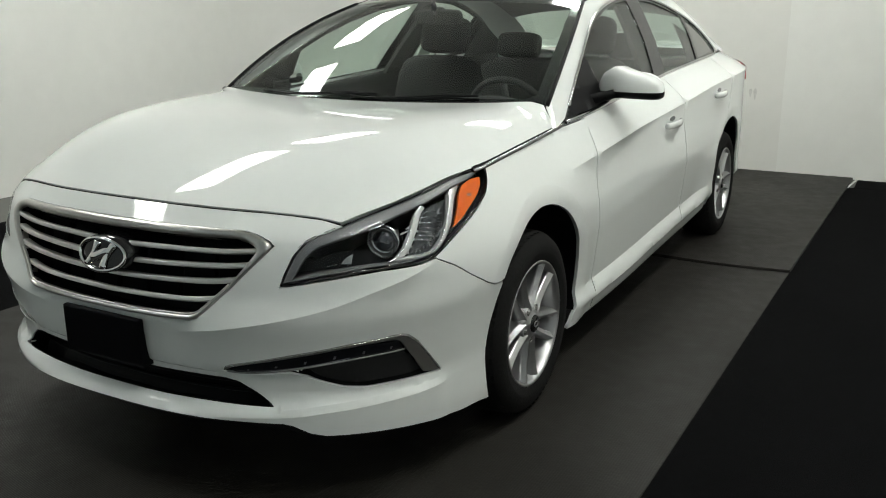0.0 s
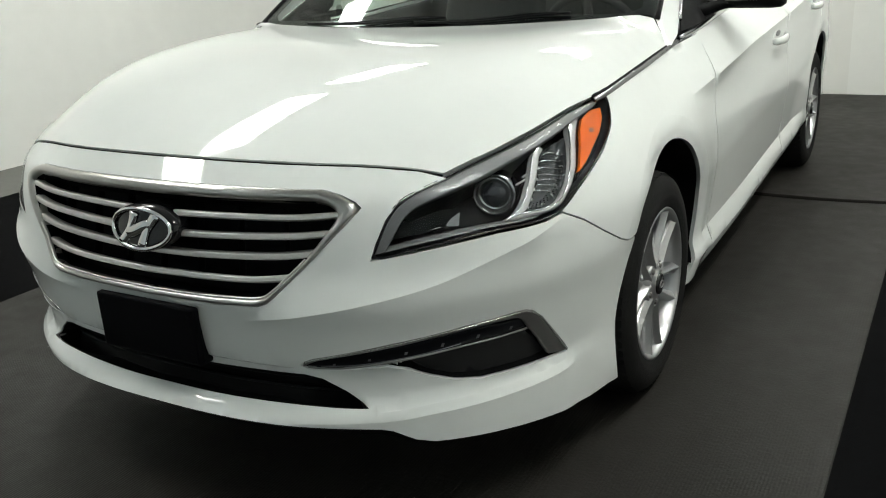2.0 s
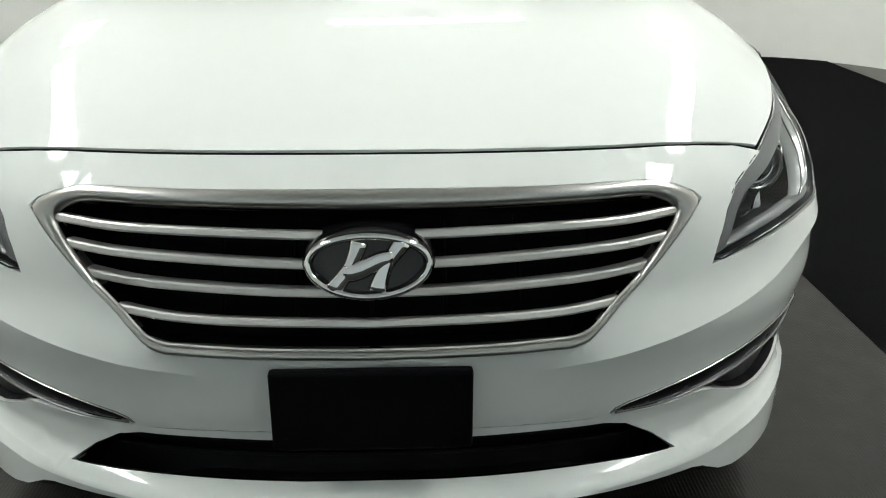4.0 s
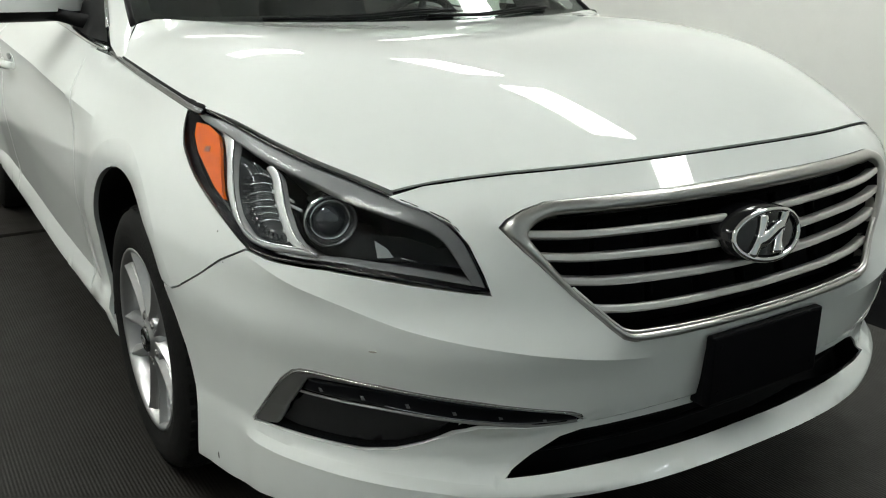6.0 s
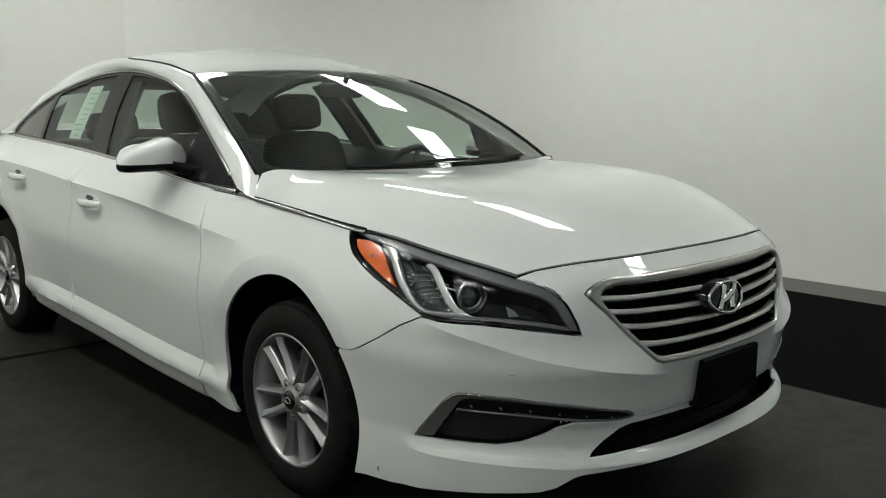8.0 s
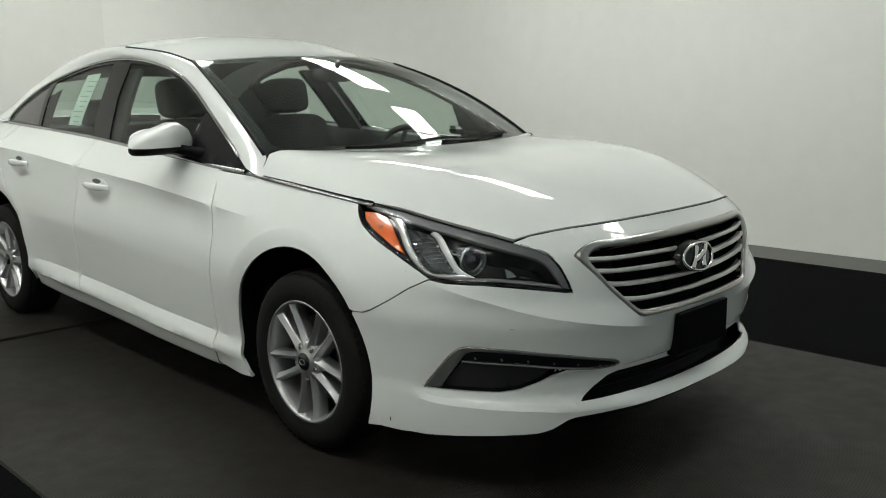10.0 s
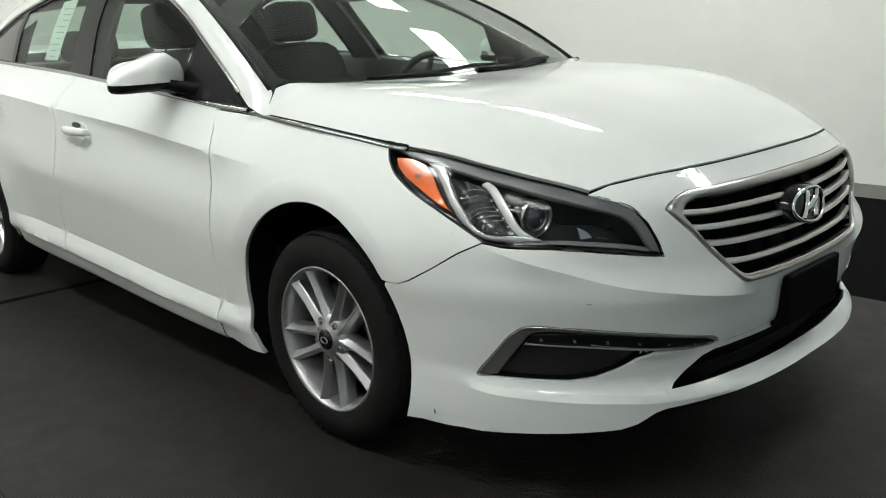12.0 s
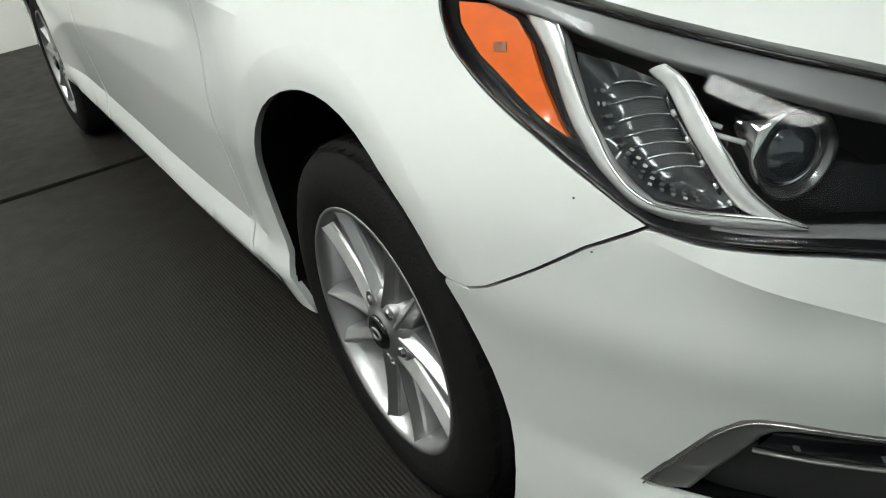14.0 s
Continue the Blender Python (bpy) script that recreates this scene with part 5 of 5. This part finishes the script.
MIRROR_SECT = [(.776, .902, 1.040, .022, .020), (.786, .899, 1.052, .046, .036), (.806, .894, 1.064, .060, .052), (.85, .887, 1.075, .072, .063), (.875, .884, 1.074, .076, .062), (.92, .878, 1.066, .076, .054), (.965, .873, 1.060, .074, .048), (1.005, .870, 1.053, .066, .041), (1.030, .868, 1.046, .050, .032), (1.041, .868, 1.041, .030, .020), (1.045, .868, 1.038, .008, .006)]
for sg in SIDES:
    up, dn = [], []
    for x, y, z, ry, rz in MIRROR_SECT:
        h = min(max((1.041 - z) / rz, -.85), .3)
        a = math.copysign(math.asin(abs(h) ** 1.7), h)
        up.append([(sg * q[0], q[1], q[2]) for q in super_ring((x, y, z), ry, rz, lo=a, hi=math.pi - a)])
        dn.append([(sg * q[0], q[1], q[2]) for q in super_ring((x, y, z - .002), ry * .985, rz * .98, lo=math.pi - a, hi=2 * math.pi + a, n=16)])
    mirror = part("door_mirror", grid_bm(up), WHITE_PAINT, car, "white door mirror with black underside")
    part("mirror_underside", grid_bm(dn), BLACK_PLASTIC, mirror)
    glass_loop = [(sg * (.92 + .09 * math.cos(a)), .947 + .02 * 0, 1.072 + .040 * math.sin(a)) for a in np.linspace(0, 2 * math.pi, 30, endpoint=False)]
    bm = bmesh.new()
    bm.faces.new([bm.verts.new(q) for q in glass_loop])
    part("mirror_glass", bm, MIRROR_GLASS, mirror, smooth=False)
    rows = [[(sg * (x), y, z) for y, z in ((yc - d, zc - h), (yc + d, zc - h), (yc + d, zc + h), (yc - d, zc + h))] for x, yc, zc, d, h in ((.765, .76, 1.005, .055, .022), (.82, .80, 1.020, .045, .020), (.86, .86, 1.032, .045, .018), (.90, .87, 1.034, .05, .012))]
    part("mirror_arm", grid_bm(rows, closed_u=True), BLACK_PLASTIC, mirror)

# ---- wipers ----
for pts in ([(-.62, .012), (-.3, .020), (.0, .045), (.16, .040)], [(.02, .015), (.3, .020), (.55, .045), (.70, .045)]):
    line = bend(pts, 8)
    part("wiper", strip(line, windshield, .007, .005, .006), BLACK_PLASTIC, car, "black wiper")
    part("wiper", strip([(q[0], q[1] - .015 * math.sin(i / len(line) * 3)) for i, q in enumerate(line)], windshield, .007, .004, .010), BLACK_PLASTIC, car, "black wiper")
rows = [[tuple(np.array(windshield(u, -.02)) + np.array((0, dy, dz))) for u in np.linspace(-.99, .99, 31)] for dy, dz in ((.02, .0), (-.03, -.022), (-.07, -.03), (-.07, -.06))]
part("cowl_panel", grid_bm(rows), BLACK_PLASTIC, car)


# ---- inside the car ----
def pad(w, d, h, bevel, bulge=0.0):
    """A soft block about its own middle."""
    bm = box_bm(-w / 2, w / 2, -d / 2, d / 2, -h / 2, h / 2, 0)
    bmesh.ops.subdivide_edges(bm, edges=bm.edges[:], cuts=5, use_grid_fill=True)
    for v in bm.verts:
        x, y, z = v.co.x / (w / 2), v.co.y / (d / 2), v.co.z / (h / 2)
        p = 5
        n = (abs(x) ** p + abs(y) ** p + abs(z) ** p) ** (1 / p)
        k = max(abs(x), abs(y), abs(z)) / max(n, 1e-6)
        v.co.x, v.co.y, v.co.z = v.co.x * k, v.co.y * k * (1 + bulge * (1 - x * x)), v.co.z * k
    return bm


def seat(x, y):
    b = pad(.50, .12, .60, .04)
    bmesh.ops.transform(b, matrix=pose(x, y + .10, .83, -16), verts=b.verts[:])
    s = part("front_seat", b, SEAT, car, "dark cloth front seat with headrest")
    b = pad(.50, .50, .16, .05)
    bmesh.ops.transform(b, matrix=pose(x, y - .18, .52, 6), verts=b.verts[:])
    part("seat_cushion", b, SEAT, s)
    b = pad(.27, .11, .19, .04)
    bmesh.ops.transform(b, matrix=pose(x, y + .215, 1.225, -10), verts=b.verts[:])
    part("headrest", b, SEAT, s)
    for dx in (-.06, .06):
        part("headrest_post", sweep([(x + dx, y + .19, 1.05), (x + dx, y + .21, 1.16)], [(.006 * math.cos(a), .006 * math.sin(a)) for a in np.linspace(0, 6.28, 8, endpoint=False)], (1, 0, 0)), DARK_GREY, s)


seat(-.37, 1.44)
seat(.37, 1.63)
b = pad(1.28, .14, .56, .04)
bmesh.ops.transform(b, matrix=pose(0, 2.45, .80, -20), verts=b.verts[:])
bench = part("rear_seat", b, SEAT, car, "dark cloth rear bench")
b = pad(1.28, .5, .18, .04)
bmesh.ops.transform(b, matrix=pose(0, 2.18, .50, 4), verts=b.verts[:])
part("seat_cushion", b, SEAT, bench)
for x in (-.36, .36):
    b = pad(.28, .10, .15, .04)
    bmesh.ops.transform(b, matrix=pose(x, 2.58, 1.14, -14), verts=b.verts[:])
    part("headrest", b, SEAT, bench)
part("parcel_shelf", box_bm(-.62, .62, 2.55, 3.5, 1.03, 1.05), DASH, car)
# dashboard: a lofted block under the windshield
rows = []
for x in np.linspace(-.70, .70, 29):
    hump = .035 * math.exp(-((x - .37) / .17) ** 2)
    y0 = .47 - .20 * (1 - (x / .72) ** 2)
    rows.append([(x, y0, .955), (x, y0 + .12, .975), (x, .62, .985 + hump), (x, .76, .975 + hump), (x, .82, .94 + hump * .5), (x, .84, .85), (x, .78, .62), (x, .70, .50)])
dash = part("dashboard", grid_bm(rows), DASH, car, "black textured dashboard")
part("centre_screen", box_bm(-.11, .11, .825, .84, .80, .92, .004), GLOSS_BLACK, dash, smooth=False)
# steering wheel
c, ax = Vector((.37, .90, .90)), Vector((0, 1, .42)).normalized()
e1, e2 = Vector((1, 0, 0)), ax.cross(Vector((1, 0, 0))).normalized()
ring = [tuple(c + e1 * (.185 * math.cos(a)) + e2 * (.185 * math.sin(a))) for a in np.linspace(0, 2 * math.pi, 40, endpoint=False)]
sw = part("steering_wheel", sweep(ring, [(.015 * math.cos(a), .015 * math.sin(a)) for a in np.linspace(0, 2 * math.pi, 8, endpoint=False)], tuple(ax), closed=True), DASH, car, "black steering wheel")
b = pad(.17, .06, .13, .03)
bmesh.ops.transform(b, matrix=Matrix.Translation(c) @ ax.to_track_quat("Y", "Z").to_matrix().to_4x4(), verts=b.verts[:])
part("wheel_boss", b, DASH, sw)
for a in (0, math.pi, -HALF_PI):
    part("wheel_spoke", sweep([tuple(c + (e1 * math.cos(a) + e2 * math.sin(a)) * r) for r in (.05, .12, .18)], [(.016 * math.cos(t), .008 * math.sin(t)) for t in np.linspace(0, 2 * math.pi, 8, endpoint=False)], tuple(ax)), DARK_GREY, sw)
# inside mirror, headliner, floor, door cards
b = pad(.24, .03, .065, .02)
bmesh.ops.transform(b, matrix=pose(0, .93, 1.325, 12), verts=b.verts[:])
inner_mirror = part("inside_mirror", b, DASH, car)
part("mirror_stem", sweep([(0, .91, 1.34), (0, .88, 1.385)], [(.012 * math.cos(t), .012 * math.sin(t)) for t in np.linspace(0, 2 * math.pi, 8, endpoint=False)], (1, 0, 0)), DARK_GREY, inner_mirror)
part("headliner", panel([(-.55, .05), (.55, .05), (.55, 1.75), (-.55, 1.75)], roof, .07, lift=-.03, edge=0), HEADLINER, car)
part("cabin_floor", box_bm(-.80, .80, .4, 3.4, .22, .27), DASH, car)
part("bulkhead", box_bm(-.80, .80, .36, .40, .22, .95), BLACK_PLASTIC, car)
part("rear_bulkhead", box_bm(-.66, .66, 2.64, 2.66, .25, 1.03), BLACK_PLASTIC, car)
for sg in SIDES:
    gh = green if sg > 0 else green_right
    rows = [[(sg * (belt_x(y) - .06), y, z) for y in np.linspace(.5, 3.0, 20)] for z in (.27, .7)] + [[(sg * (belt_x(y) - .045), y, belt_z(y) - .015) for y in np.linspace(.5, 3.0, 20)], [(sg * (belt_x(y) - .01), y, belt_z(y) - .012) for y in np.linspace(.5, 3.0, 20)]]
    part("door_card", grid_bm(rows), TRIM_GREY, car)
    # inner faces of the pillars
    for y0, y1, z0, z1 in ((1.62, 1.76, 1.05, 1.395),):
        loop = [(1.60, 1.045), (1.80, 1.055), (1.93, 1.40), (1.74, 1.40)]
        part("pillar_trim", panel(loop, gh, .05, lift=-.05, edge=.02, flip=sg < 0), TRIM_GREY, car)
    # C-pillar inside
    part("pillar_trim", panel([(2.50, 1.09), (2.98, 1.10), (2.90, 1.19), (2.56, 1.31)], gh, .06, lift=-.06, edge=.0, flip=sg < 0), TRIM_GREY, car)
# nose hardware behind the grille
part("radiator_support", box_bm(-.46, .46, -.80, -.70, .25, .74), BLACK_PLASTIC, car)
part("engine_bay_floor", box_bm(-.50, .50, -.72, .40, .205, .23), BLACK_PLASTIC, car)
